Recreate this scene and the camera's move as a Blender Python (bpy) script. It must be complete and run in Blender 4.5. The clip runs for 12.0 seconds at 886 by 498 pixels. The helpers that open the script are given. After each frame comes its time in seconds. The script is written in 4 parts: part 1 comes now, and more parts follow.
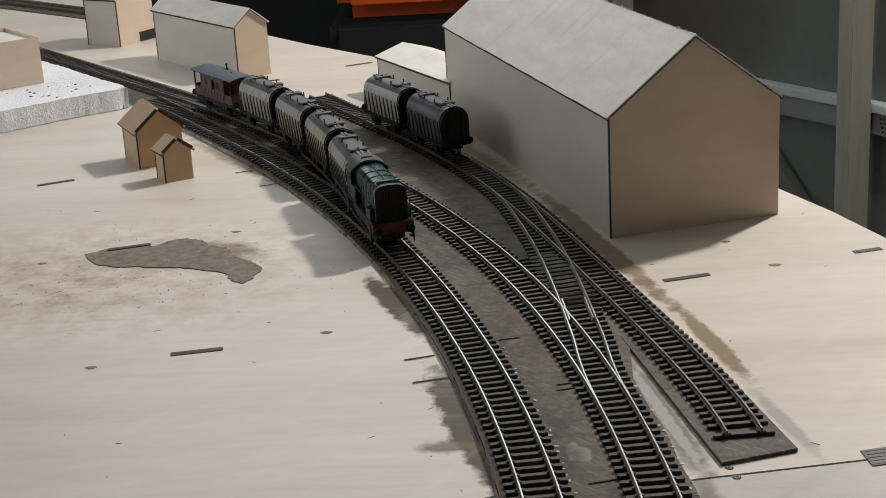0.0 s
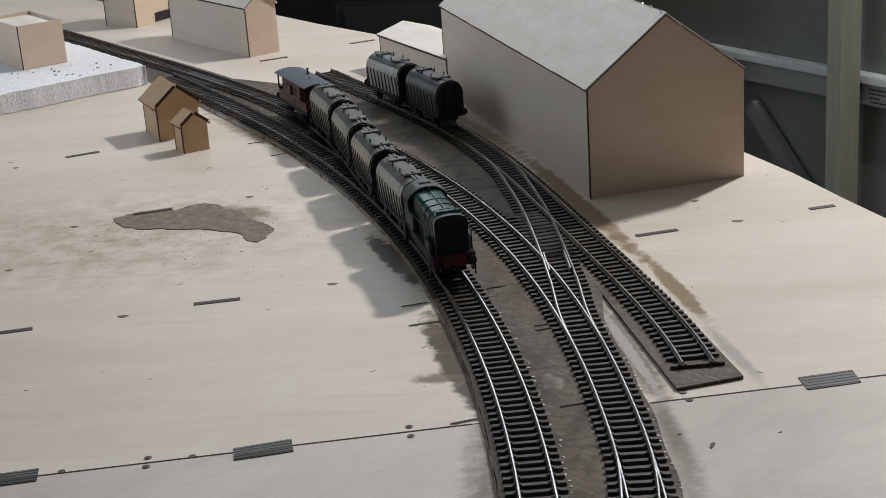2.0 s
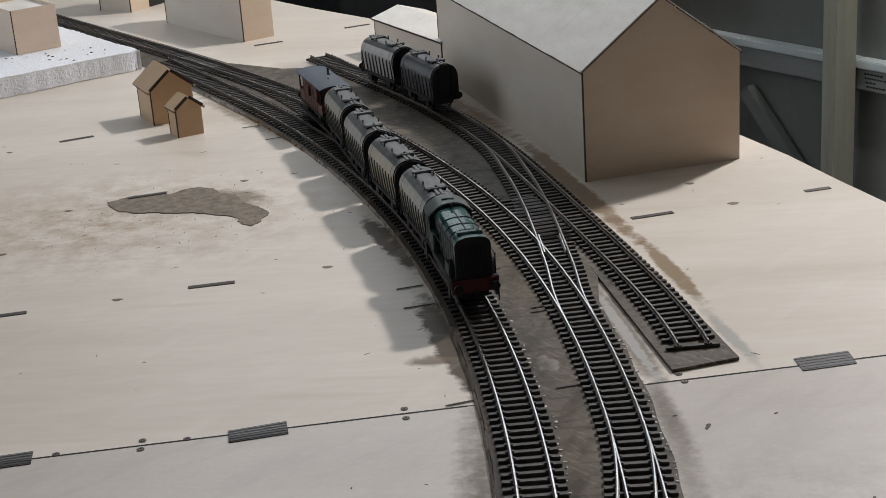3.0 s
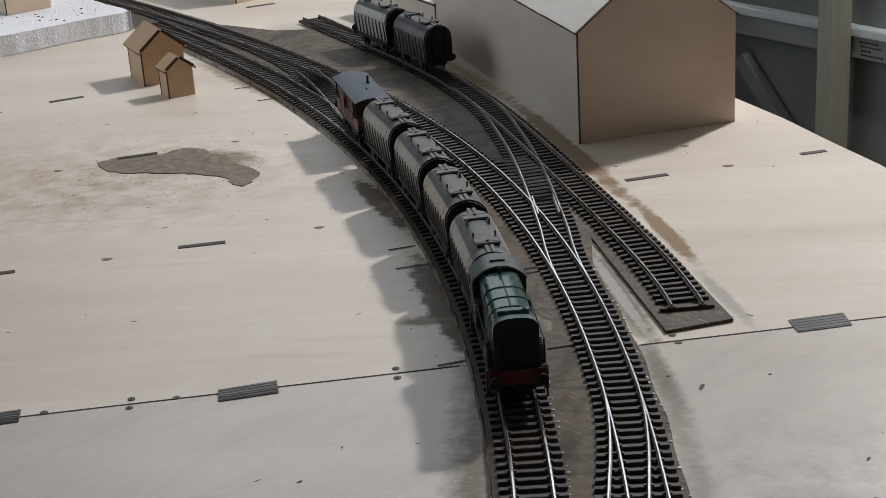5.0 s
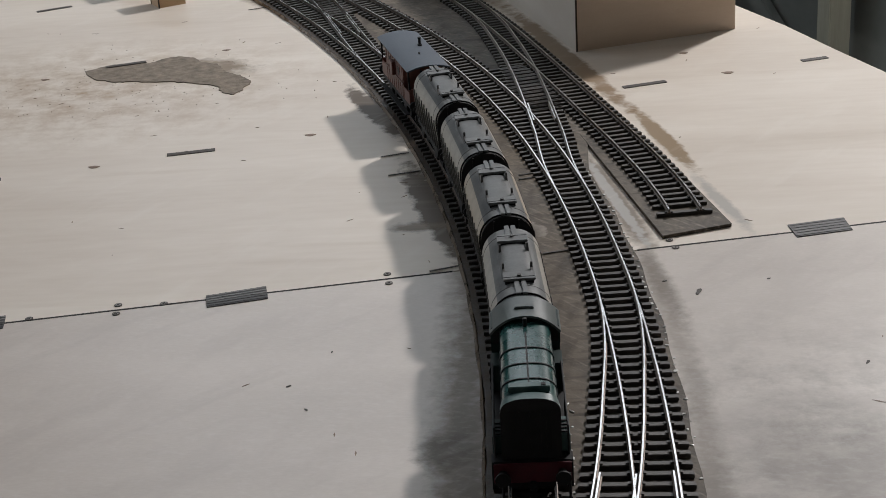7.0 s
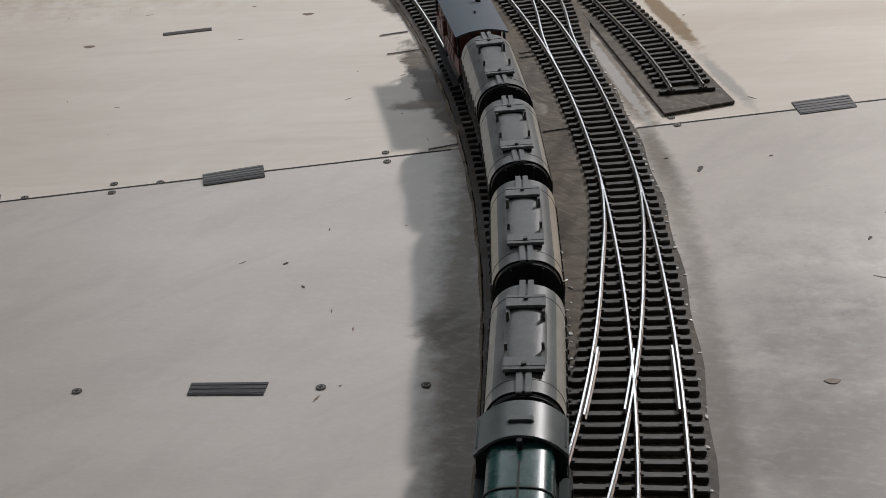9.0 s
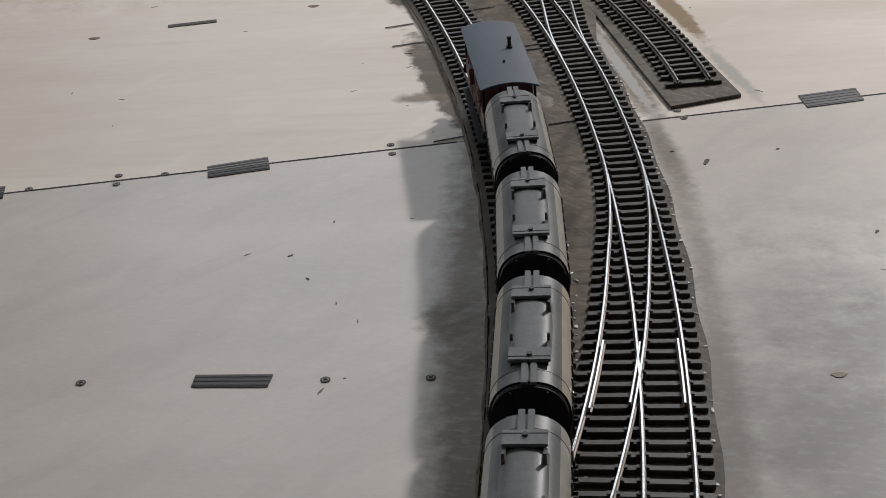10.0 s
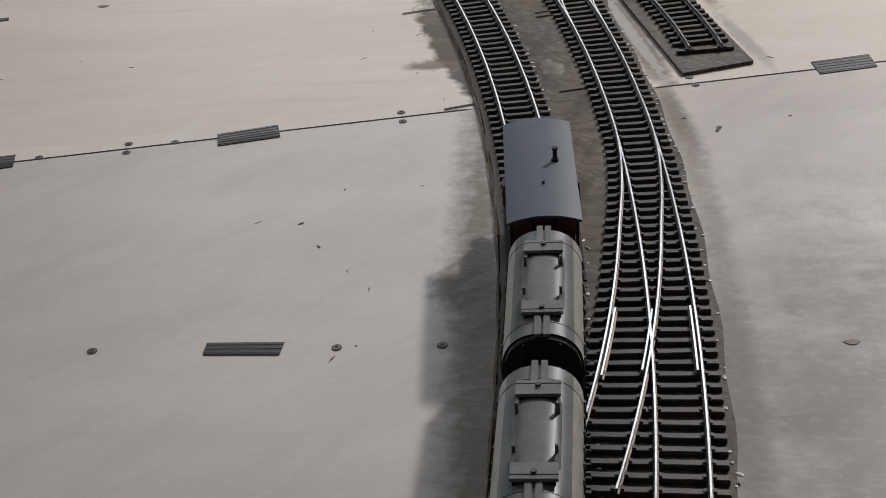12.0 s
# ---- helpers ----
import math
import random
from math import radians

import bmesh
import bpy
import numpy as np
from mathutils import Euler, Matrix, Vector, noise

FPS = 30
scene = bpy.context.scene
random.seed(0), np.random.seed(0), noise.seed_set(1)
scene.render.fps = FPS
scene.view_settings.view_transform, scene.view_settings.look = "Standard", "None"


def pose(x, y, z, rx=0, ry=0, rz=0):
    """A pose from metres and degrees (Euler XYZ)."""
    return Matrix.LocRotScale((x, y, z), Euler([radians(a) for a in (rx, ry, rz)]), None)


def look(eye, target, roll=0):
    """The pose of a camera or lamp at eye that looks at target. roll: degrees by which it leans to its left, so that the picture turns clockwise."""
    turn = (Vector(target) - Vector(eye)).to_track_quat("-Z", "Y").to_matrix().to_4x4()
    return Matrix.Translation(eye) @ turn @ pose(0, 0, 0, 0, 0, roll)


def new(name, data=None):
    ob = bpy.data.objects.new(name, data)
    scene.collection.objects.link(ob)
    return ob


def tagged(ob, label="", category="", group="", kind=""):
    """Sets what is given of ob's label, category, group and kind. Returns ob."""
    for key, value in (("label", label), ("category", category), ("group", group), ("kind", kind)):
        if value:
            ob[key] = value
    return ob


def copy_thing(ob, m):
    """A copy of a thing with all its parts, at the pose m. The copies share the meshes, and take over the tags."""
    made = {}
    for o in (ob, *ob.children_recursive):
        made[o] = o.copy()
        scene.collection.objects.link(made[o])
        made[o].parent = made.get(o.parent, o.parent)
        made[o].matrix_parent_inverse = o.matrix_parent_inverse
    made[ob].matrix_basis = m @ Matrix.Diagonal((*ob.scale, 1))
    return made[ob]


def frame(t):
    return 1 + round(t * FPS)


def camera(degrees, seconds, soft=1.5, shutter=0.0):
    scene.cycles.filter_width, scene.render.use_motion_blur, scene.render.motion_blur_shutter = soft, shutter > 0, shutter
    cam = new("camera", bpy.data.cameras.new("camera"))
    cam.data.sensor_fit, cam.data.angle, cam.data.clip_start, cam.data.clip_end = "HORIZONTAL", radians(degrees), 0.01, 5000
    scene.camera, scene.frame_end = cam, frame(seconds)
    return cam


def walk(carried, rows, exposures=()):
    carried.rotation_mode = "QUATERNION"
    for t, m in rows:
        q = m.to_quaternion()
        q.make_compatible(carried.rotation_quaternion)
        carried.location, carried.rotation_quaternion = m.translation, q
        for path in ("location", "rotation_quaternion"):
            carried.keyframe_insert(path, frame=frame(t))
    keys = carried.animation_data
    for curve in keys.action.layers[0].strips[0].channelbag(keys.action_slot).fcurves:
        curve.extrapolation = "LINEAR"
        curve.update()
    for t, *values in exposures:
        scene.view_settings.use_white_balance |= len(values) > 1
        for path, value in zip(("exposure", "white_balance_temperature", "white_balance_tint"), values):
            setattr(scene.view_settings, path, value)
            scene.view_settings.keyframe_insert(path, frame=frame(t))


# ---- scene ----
cam = camera(32.7, 12.0, soft=0.75)
PATH = [
    (0, (0.00787, 0.02774, 0.33180), (-0.02553, 0.97578, 0.01541), -3.32),
    (0.5, (0.01191, -0.00213, 0.33808), (-0.02361, 0.94435, 0.01727), -3.31),
    (1, (0.01744, -0.03893, 0.34665), (-0.01882, 0.90631, 0.02229), -3.53),
    (1.5, (0.02068, -0.07382, 0.35460), (-0.01555, 0.86949, 0.02466), -3.78),
    (2, (0.02182, -0.07579, 0.35431), (-0.01875, 0.86682, 0.02290), -3.97),
    (2.5, (0.02267, -0.07585, 0.35305), (-0.01820, 0.86542, 0.01788), -3.95),
    (3, (0.02219, -0.07460, 0.35071), (-0.01622, 0.86520, 0.01116), -4.06),
    (5, (0.02171, -0.06908, 0.34244), (-0.01299, 0.86378, -0.01613), -3.71),
    (5.5, (0.02148, -0.06668, 0.33961), (-0.01330, 0.86340, -0.02611), -3.59),
    (6, (0.02265, -0.06357, 0.33557), (-0.01248, 0.86314, -0.03855), -3.66),
    (6.5, (0.02420, -0.06038, 0.33140), (-0.01189, 0.86211, -0.05293), -3.90),
    (7, (0.02411, -0.05815, 0.32600), (-0.01261, 0.85571, -0.07838), -3.84),
    (7.5, (0.02560, -0.05755, 0.32179), (-0.01403, 0.84292, -0.11131), -4.00),
    (9.5, (0.02672, -0.05385, 0.31554), (-0.01837, 0.82794, -0.15395), -4.14),
    (10, (0.02641, -0.05329, 0.31474), (-0.02065, 0.82743, -0.15656), -4.12),
    (10.5, (0.02598, -0.05320, 0.31454), (-0.02302, 0.82520, -0.16087), -4.15),
    (11, (0.02623, -0.05322, 0.31404), (-0.02455, 0.82319, -0.16485), -4.46),
    (11.5, (0.02595, -0.05236, 0.31325), (-0.02610, 0.82138, -0.17035), -4.51),
    (12, (0.02549, -0.05210, 0.31328), (-0.02865, 0.81872, -0.17533), -4.44),
]
walk(cam, [(t, look(eye, target, roll)) for t, eye, target, roll in PATH],
     [(0, 0.0, 6650, 10.5), (0.5, 0.0, 6600, 10.5), (1.0, -0.02, 6530, 10.5), (2.0, -0.06, 6410, 11), (7.0, -0.07, 6410, 12), (12.0, -0.06, 6400, 12.5)])

# ---------------------------------------------------------------- light
world = bpy.data.worlds.new("World")
world.use_nodes = True
scene.world = world
sky = world.node_tree.nodes.new("ShaderNodeTexSky")
sky.sky_type, sky.sun_disc = "NISHITA", False
sky.sun_elevation, sky.sun_rotation = radians(40), radians(60)
world.node_tree.links.new(sky.outputs[0], world.node_tree.nodes["Background"].inputs[0])
world.node_tree.nodes["Background"].inputs[1].default_value = 0.1
scene.view_settings.exposure = 0.0


def area(name, eye, target, sx, sy, power, colour):
    data = bpy.data.lights.new(name, "AREA")
    data.shape, data.size, data.size_y, data.energy, data.color = "RECTANGLE", sx, sy, power, colour
    ob = new(name, data)
    ob.matrix_world = look(eye, target)
    return ob


area("roof_window_light", (1.02, 1.98, 1.30), (0.0, 0.8, 0.0), 0.11, 0.11, 37, (1.0, 0.965, 0.935))
area("doorway_light", (-2.3, 1.9, 0.75), (0.0, 1.1, 0.1), 1.5, 1.3, 17, (0.80, 0.90, 1.0))
area("front_roof_light", (0.2, 2.5, 1.40), (0.0, 0.6, 0.0), 2.0, 0.5, 6, (0.88, 0.95, 1.0))
area("back_window_light", (-0.1, 3.45, 1.12), (0.0, 0.7, 0.2), 1.9, 0.55, 5, (0.90, 0.96, 1.0))

# ---------------------------------------------------------------- materials
def nodes_of(name):
    mat = bpy.data.materials.new(name)
    mat.use_nodes = True
    nt = mat.node_tree
    return mat, nt, nt.nodes["Principled BSDF"]


def surface(name, colour, other, rough=0.6, metal=0.0, scale=200.0, fine=1500.0, bump=0.15, stretch=(1, 1, 1), each=0.0, rough_var=0.1, coat=0.0, dist=0.0004, spec=0.5):
    """Colour that varies at two scales, fine relief and uneven gloss, in metres of the thing itself."""
    mat, nt, bsdf = nodes_of(name)
    L = nt.links.new
    tc = nt.nodes.new("ShaderNodeTexCoord")
    mp = nt.nodes.new("ShaderNodeMapping")
    mp.inputs["Scale"].default_value = stretch
    L(tc.outputs["Object"], mp.inputs[0])
    n1 = nt.nodes.new("ShaderNodeTexNoise")
    n1.inputs["Scale"].default_value, n1.inputs["Detail"].default_value, n1.inputs["Roughness"].default_value = scale, 6, 0.6
    n2 = nt.nodes.new("ShaderNodeTexNoise")
    n2.inputs["Scale"].default_value, n2.inputs["Detail"].default_value = fine, 3
    L(mp.outputs[0], n1.inputs["Vector"])
    L(mp.outputs[0], n2.inputs["Vector"])
    add = nt.nodes.new("ShaderNodeMath")
    add.operation = "MULTIPLY_ADD"
    add.inputs[1].default_value = 0.35
    L(n2.outputs[0], add.inputs[0])
    L(n1.outputs[0], add.inputs[2])
    ramp = nt.nodes.new("ShaderNodeMapRange")
    ramp.inputs[1].default_value, ramp.inputs[2].default_value = 0.45, 0.9
    L(add.outputs[0], ramp.inputs[0])
    mix = nt.nodes.new("ShaderNodeMix")
    mix.data_type = "RGBA"
    mix.inputs[6].default_value, mix.inputs[7].default_value = (*colour, 1), (*other, 1)
    L(ramp.outputs[0], mix.inputs[0])
    out = mix.outputs[2]
    if each:
        info = nt.nodes.new("ShaderNodeObjectInfo")
        hsv = nt.nodes.new("ShaderNodeHueSaturation")
        mr = nt.nodes.new("ShaderNodeMapRange")
        mr.inputs[3].default_value, mr.inputs[4].default_value = 1 - each, 1 + each
        L(info.outputs["Random"], mr.inputs[0])
        L(mr.outputs[0], hsv.inputs["Value"])
        L(out, hsv.inputs["Color"])
        out = hsv.outputs[0]
    L(out, bsdf.inputs["Base Color"])
    rr = nt.nodes.new("ShaderNodeMapRange")
    rr.inputs[3].default_value, rr.inputs[4].default_value = rough - rough_var, rough + rough_var
    L(n1.outputs[0], rr.inputs[0])
    L(rr.outputs[0], bsdf.inputs["Roughness"])
    bsdf.inputs["Metallic"].default_value = metal
    bsdf.inputs["Coat Weight"].default_value = coat
    bsdf.inputs["Specular IOR Level"].default_value = spec
    if bump:
        b = nt.nodes.new("ShaderNodeBump")
        b.inputs["Strength"].default_value, b.inputs["Distance"].default_value = bump, dist
        L(add.outputs[0], b.inputs["Height"])
        L(b.outputs[0], bsdf.inputs["Normal"])
    return mat


PLY = surface("birch_ply", (0.555, 0.492, 0.422), (0.665, 0.612, 0.545), 0.40, scale=5, fine=60, bump=0.05, stretch=(0.6, 3.0, 1), rough_var=0.12)
PLY_WORN = surface("scuffed_ply", (0.475, 0.432, 0.392), (0.575, 0.530, 0.487), 0.34, scale=7, fine=420, bump=0.16, stretch=(0.8, 2.4, 1), rough_var=0.12)
CARD = surface("thin_ply_wall", (0.60, 0.465, 0.345), (0.67, 0.545, 0.43), 0.5, scale=14, fine=240, bump=0.05, stretch=(1, 1, 4), rough_var=0.1)
# same ply on side walls and roofs, paled by the daylight sheen put into its colour
CARD_DAYLIT = surface("daylit_ply_wall", (0.585, 0.515, 0.43), (0.66, 0.60, 0.525), 0.40, scale=14, fine=240, bump=0.05, stretch=(1, 1, 4))
ROOF_PLY = surface("roof_ply", (0.64, 0.60, 0.54), (0.80, 0.775, 0.735), 0.42, scale=18, fine=300, bump=0.1, stretch=(3, 1, 1))
BROWN_CARD = surface("brown_fibreboard", (0.52, 0.34, 0.19), (0.58, 0.40, 0.24), 0.6, scale=60, fine=900, bump=0.05)
BURNT = surface("laser_burnt_edge", (0.02, 0.012, 0.008), (0.06, 0.035, 0.02), 0.7, scale=300)
FOAM = surface("white_polystyrene", (0.74, 0.76, 0.80), (0.84, 0.86, 0.90), 0.65, scale=260, fine=900, bump=0.8, dist=0.002)
HOLE = surface("dark_hole", (0.015, 0.014, 0.013), (0.03, 0.028, 0.025), 0.9, scale=300)
PAINT = surface("grey_brown_paint", (0.030, 0.023, 0.016), (0.150, 0.126, 0.099), 0.62, scale=30, fine=330, bump=0.5, rough_var=0.25, stretch=(1.2, 0.8, 1), dist=0.0008, spec=0.3)
STAIN = surface("brown_wash", (0.055, 0.036, 0.020), (0.16, 0.115, 0.07), 0.28, scale=60, fine=500, bump=0.2, rough_var=0.15)
GLUE = surface("dried_pva_glue", (0.42, 0.41, 0.39), (0.72, 0.71, 0.69), 0.25, scale=400)
DIRT = surface("glued_ground_dirt", (0.085, 0.068, 0.05), (0.26, 0.215, 0.165), 0.75, scale=150, fine=1400, bump=0.5, dist=0.001)
SLEEPER = surface("brown_plastic_sleeper", (0.020, 0.017, 0.0145), (0.066, 0.056, 0.048), 0.5, scale=300, fine=2500, bump=0.2, each=0.35, stretch=(0.3, 2, 1))
STEEL = surface("polished_rail_head", (0.60, 0.59, 0.58), (0.90, 0.89, 0.88), 0.22, metal=1.0, scale=75, fine=900, bump=0.03, rough_var=0.08)
RUSTY = surface("dulled_rail_side", (0.06, 0.045, 0.035), (0.16, 0.12, 0.095), 0.45, metal=0.4, scale=400, fine=2000)
STRIP = surface("grey_ribbed_strip", (0.018, 0.017, 0.018), (0.075, 0.072, 0.073), 0.45, scale=90, fine=500, bump=0.4, stretch=(0.15, 9, 1))
STRIP_PALE = surface("pale_worn_strip", (0.10, 0.097, 0.094), (0.23, 0.222, 0.215), 0.4, scale=90, fine=500, bump=0.3, stretch=(0.15, 9, 1))
INK = surface("dark_slot_filler", (0.035, 0.03, 0.027), (0.08, 0.07, 0.06), 0.7, scale=500)
SCREW = surface("zinc_screw", (0.13, 0.12, 0.11), (0.28, 0.265, 0.245), 0.5, metal=0.7, scale=700)
KNOT = surface("wood_knot", (0.12, 0.08, 0.055), (0.24, 0.17, 0.12), 0.6, scale=400)
# the enamel green again, with the shade on the loco's sides put into the colour
GREEN_SHADED = surface("shaded_dark_green", (0.004, 0.013, 0.012), (0.009, 0.026, 0.023), 0.5, scale=160, fine=900, bump=0.08, spec=0.3)
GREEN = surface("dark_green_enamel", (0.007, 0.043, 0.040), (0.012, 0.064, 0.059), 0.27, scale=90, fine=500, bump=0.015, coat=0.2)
CABROOF = surface("grey_green_roof_paint", (0.05, 0.064, 0.062), (0.088, 0.104, 0.10), 0.38, scale=160, bump=0.08)
BLACK = surface("matt_black", (0.007, 0.007, 0.0075), (0.016, 0.0155, 0.016), 0.65, spec=0.3, scale=300, bump=0.1)
RED = surface("red_bufferbeam", (0.060, 0.005, 0.011), (0.10, 0.009, 0.018), 0.45, scale=200)
PALEGREY = surface("worn_green_panel", (0.025, 0.065, 0.062), (0.075, 0.125, 0.12), 0.38, scale=200)
GREY = surface("weathered_wagon_grey", (0.25, 0.235, 0.20), (0.38, 0.36, 0.315), 0.45, scale=90, fine=700, bump=0.1, stretch=(2, 1, 0.6), each=0.06, rough_var=0.12)
ROOFGRIME = surface("grimy_grey_roof", (0.088, 0.093, 0.094), (0.165, 0.170, 0.168), 0.42, scale=70, fine=800, bump=0.1, each=0.10, rough_var=0.14, spec=0.32)
GREY_PALE = surface("pale_wagon_grey", (0.40, 0.385, 0.355), (0.52, 0.505, 0.475), 0.42, scale=90, fine=700, bump=0.1, stretch=(2, 1, 0.6))
WASH = surface("dark_brown_wash", (0.016, 0.010, 0.006), (0.055, 0.035, 0.020), 0.5, scale=70, fine=500, bump=0.5, rough_var=0.3, spec=0.3, dist=0.0008)
GREY_WARM = surface("dusty_wagon_grey", (0.31, 0.265, 0.20), (0.43, 0.375, 0.295), 0.45, scale=90, fine=700, bump=0.1, stretch=(2, 1, 0.6))
GREY_DARK = surface("dirty_dark_wagon_grey", (0.05, 0.05, 0.052), (0.10, 0.10, 0.105), 0.38, scale=90, fine=700, bump=0.1)
RIB = surface("dark_rib", (0.035, 0.034, 0.032), (0.08, 0.078, 0.072), 0.5, scale=300)
VANBROWN = surface("bauxite_brown", (0.07, 0.023, 0.017), (0.12, 0.043, 0.031), 0.5, scale=160, fine=900, bump=0.15)
VANROOF = surface("slate_grey_roof", (0.058, 0.074, 0.095), (0.085, 0.102, 0.126), 0.5, scale=70, fine=700, bump=0.06, spec=0.3)
WALLGREEN = surface("grey_green_lining", (0.165, 0.178, 0.165), (0.23, 0.243, 0.225), 0.55, scale=1.6, fine=40, bump=0.1)
PINE = surface("pale_pine_stud", (0.30, 0.30, 0.24), (0.40, 0.40, 0.32), 0.55, scale=6, fine=80, bump=0.1, stretch=(6, 6, 0.6))
PINE_RAIL = surface("greyed_pine_rail", (0.26, 0.27, 0.26), (0.36, 0.37, 0.36), 0.5, scale=6, fine=80, bump=0.1, stretch=(0.6, 0.6, 6))
WHITE = surface("white_plastic_trim", (0.62, 0.68, 0.68), (0.72, 0.78, 0.78), 0.4, scale=10)
CONCRETE = surface("grey_floor", (0.10, 0.095, 0.085), (0.17, 0.16, 0.145), 0.7, scale=3, fine=60)
ORANGE = surface("orange_machine_paint", (0.62, 0.085, 0.012), (0.70, 0.11, 0.02), 0.35, scale=8, bump=0.02)
DARKCLOTH = surface("dark_machine_cover", (0.006, 0.007, 0.008), (0.016, 0.017, 0.018), 0.6, scale=6)
BLUEGREY = surface("blue_grey_panel", (0.10, 0.13, 0.14), (0.15, 0.18, 0.19), 0.5, scale=5)
CEIL = surface("white_ceiling", (0.55, 0.55, 0.53), (0.65, 0.65, 0.63), 0.8, scale=3)


def soil(mat, centre, reach, colour):
    """A sandy stain in a surface: strongest at its centre, broken up by noise, fading outwards."""
    nt = mat.node_tree
    L = nt.links.new
    bsdf = nt.nodes["Principled BSDF"]
    old = bsdf.inputs["Base Color"].links[0].from_socket
    tc = nt.nodes.new("ShaderNodeTexCoord")
    mp = nt.nodes.new("ShaderNodeMapping")
    mp.inputs["Location"].default_value = (-centre[0] / reach[0], -centre[1] / reach[1], 0)
    mp.inputs["Scale"].default_value = (1 / reach[0], 1 / reach[1], 0)
    L(tc.outputs["Object"], mp.inputs[0])
    ln = nt.nodes.new("ShaderNodeVectorMath")
    ln.operation = "LENGTH"
    L(mp.outputs[0], ln.inputs[0])
    fall = nt.nodes.new("ShaderNodeMapRange")
    fall.inputs[1].default_value, fall.inputs[2].default_value, fall.inputs[3].default_value, fall.inputs[4].default_value = 0.1, 1.0, 1.0, 0.0
    L(ln.outputs["Value"], fall.inputs[0])
    nz = nt.nodes.new("ShaderNodeTexNoise")
    nz.inputs["Scale"].default_value, nz.inputs["Detail"].default_value, nz.inputs["Roughness"].default_value = 45, 9, 0.72
    L(tc.outputs["Object"], nz.inputs["Vector"])
    cut = nt.nodes.new("ShaderNodeMapRange")
    cut.inputs[1].default_value, cut.inputs[2].default_value = 0.42, 0.68
    L(nz.outputs[0], cut.inputs[0])
    mul = nt.nodes.new("ShaderNodeMath")
    mul.operation = "MULTIPLY"
    L(fall.outputs[0], mul.inputs[0])
    L(cut.outputs[0], mul.inputs[1])
    mix = nt.nodes.new("ShaderNodeMix")
    mix.data_type = "RGBA"
    mix.inputs[7].default_value = (*colour, 1)
    L(mul.outputs[0], mix.inputs[0])
    L(old, mix.inputs[6])
    L(mix.outputs[2], bsdf.inputs["Base Color"])


def blot(mat, centre, reach, lean, colour, edge=0.35, scale=90, strength=0.9):
    """A brushed-on stain of paint or filler, or a broad darkening: a long blot turned to run with the track, with a
    broken edge.
    """
    nt = mat.node_tree
    L = nt.links.new
    bsdf = nt.nodes["Principled BSDF"]
    old = bsdf.inputs["Base Color"].links[0].from_socket
    tc = nt.nodes.new("ShaderNodeTexCoord")
    mp = nt.nodes.new("ShaderNodeMapping")
    mp.vector_type = "TEXTURE"
    mp.inputs["Location"].default_value = (centre[0], centre[1], 0)
    mp.inputs["Rotation"].default_value = (0, 0, -math.atan(lean))
    mp.inputs["Scale"].default_value = (reach[0], reach[1], 1000)
    L(tc.outputs["Object"], mp.inputs[0])
    ln = nt.nodes.new("ShaderNodeVectorMath")
    ln.operation = "LENGTH"
    L(mp.outputs[0], ln.inputs[0])
    nz = nt.nodes.new("ShaderNodeTexNoise")
    nz.inputs["Scale"].default_value, nz.inputs["Detail"].default_value, nz.inputs["Roughness"].default_value = scale, 8, 0.65
    L(tc.outputs["Object"], nz.inputs["Vector"])
    sm = nt.nodes.new("ShaderNodeMath")
    sm.operation = "MULTIPLY_ADD"
    sm.inputs[1].default_value = 1.5
    L(nz.outputs[0], sm.inputs[0])
    L(ln.outputs["Value"], sm.inputs[2])
    cut = nt.nodes.new("ShaderNodeMapRange")
    cut.inputs[1].default_value, cut.inputs[2].default_value, cut.inputs[3].default_value, cut.inputs[4].default_value = 1.65 - edge / 2, 1.65 + edge / 2, strength, 0.0
    L(sm.outputs[0], cut.inputs[0])
    mix = nt.nodes.new("ShaderNodeMix")
    mix.data_type = "RGBA"
    mix.inputs[7].default_value = (*colour, 1)
    L(cut.outputs[0], mix.inputs[0])
    L(old, mix.inputs[6])
    L(mix.outputs[2], bsdf.inputs["Base Color"])
    # the paint lies matt on the sheen of the board
    gloss = bsdf.inputs["Specular IOR Level"]
    dull = nt.nodes.new("ShaderNodeMix")
    L(cut.outputs[0], dull.inputs[0])
    if gloss.links:
        L(gloss.links[0].from_socket, dull.inputs[2])
    else:
        dull.inputs[2].default_value = gloss.default_value
    dull.inputs[3].default_value = 0.12
    L(dull.outputs[0], gloss)


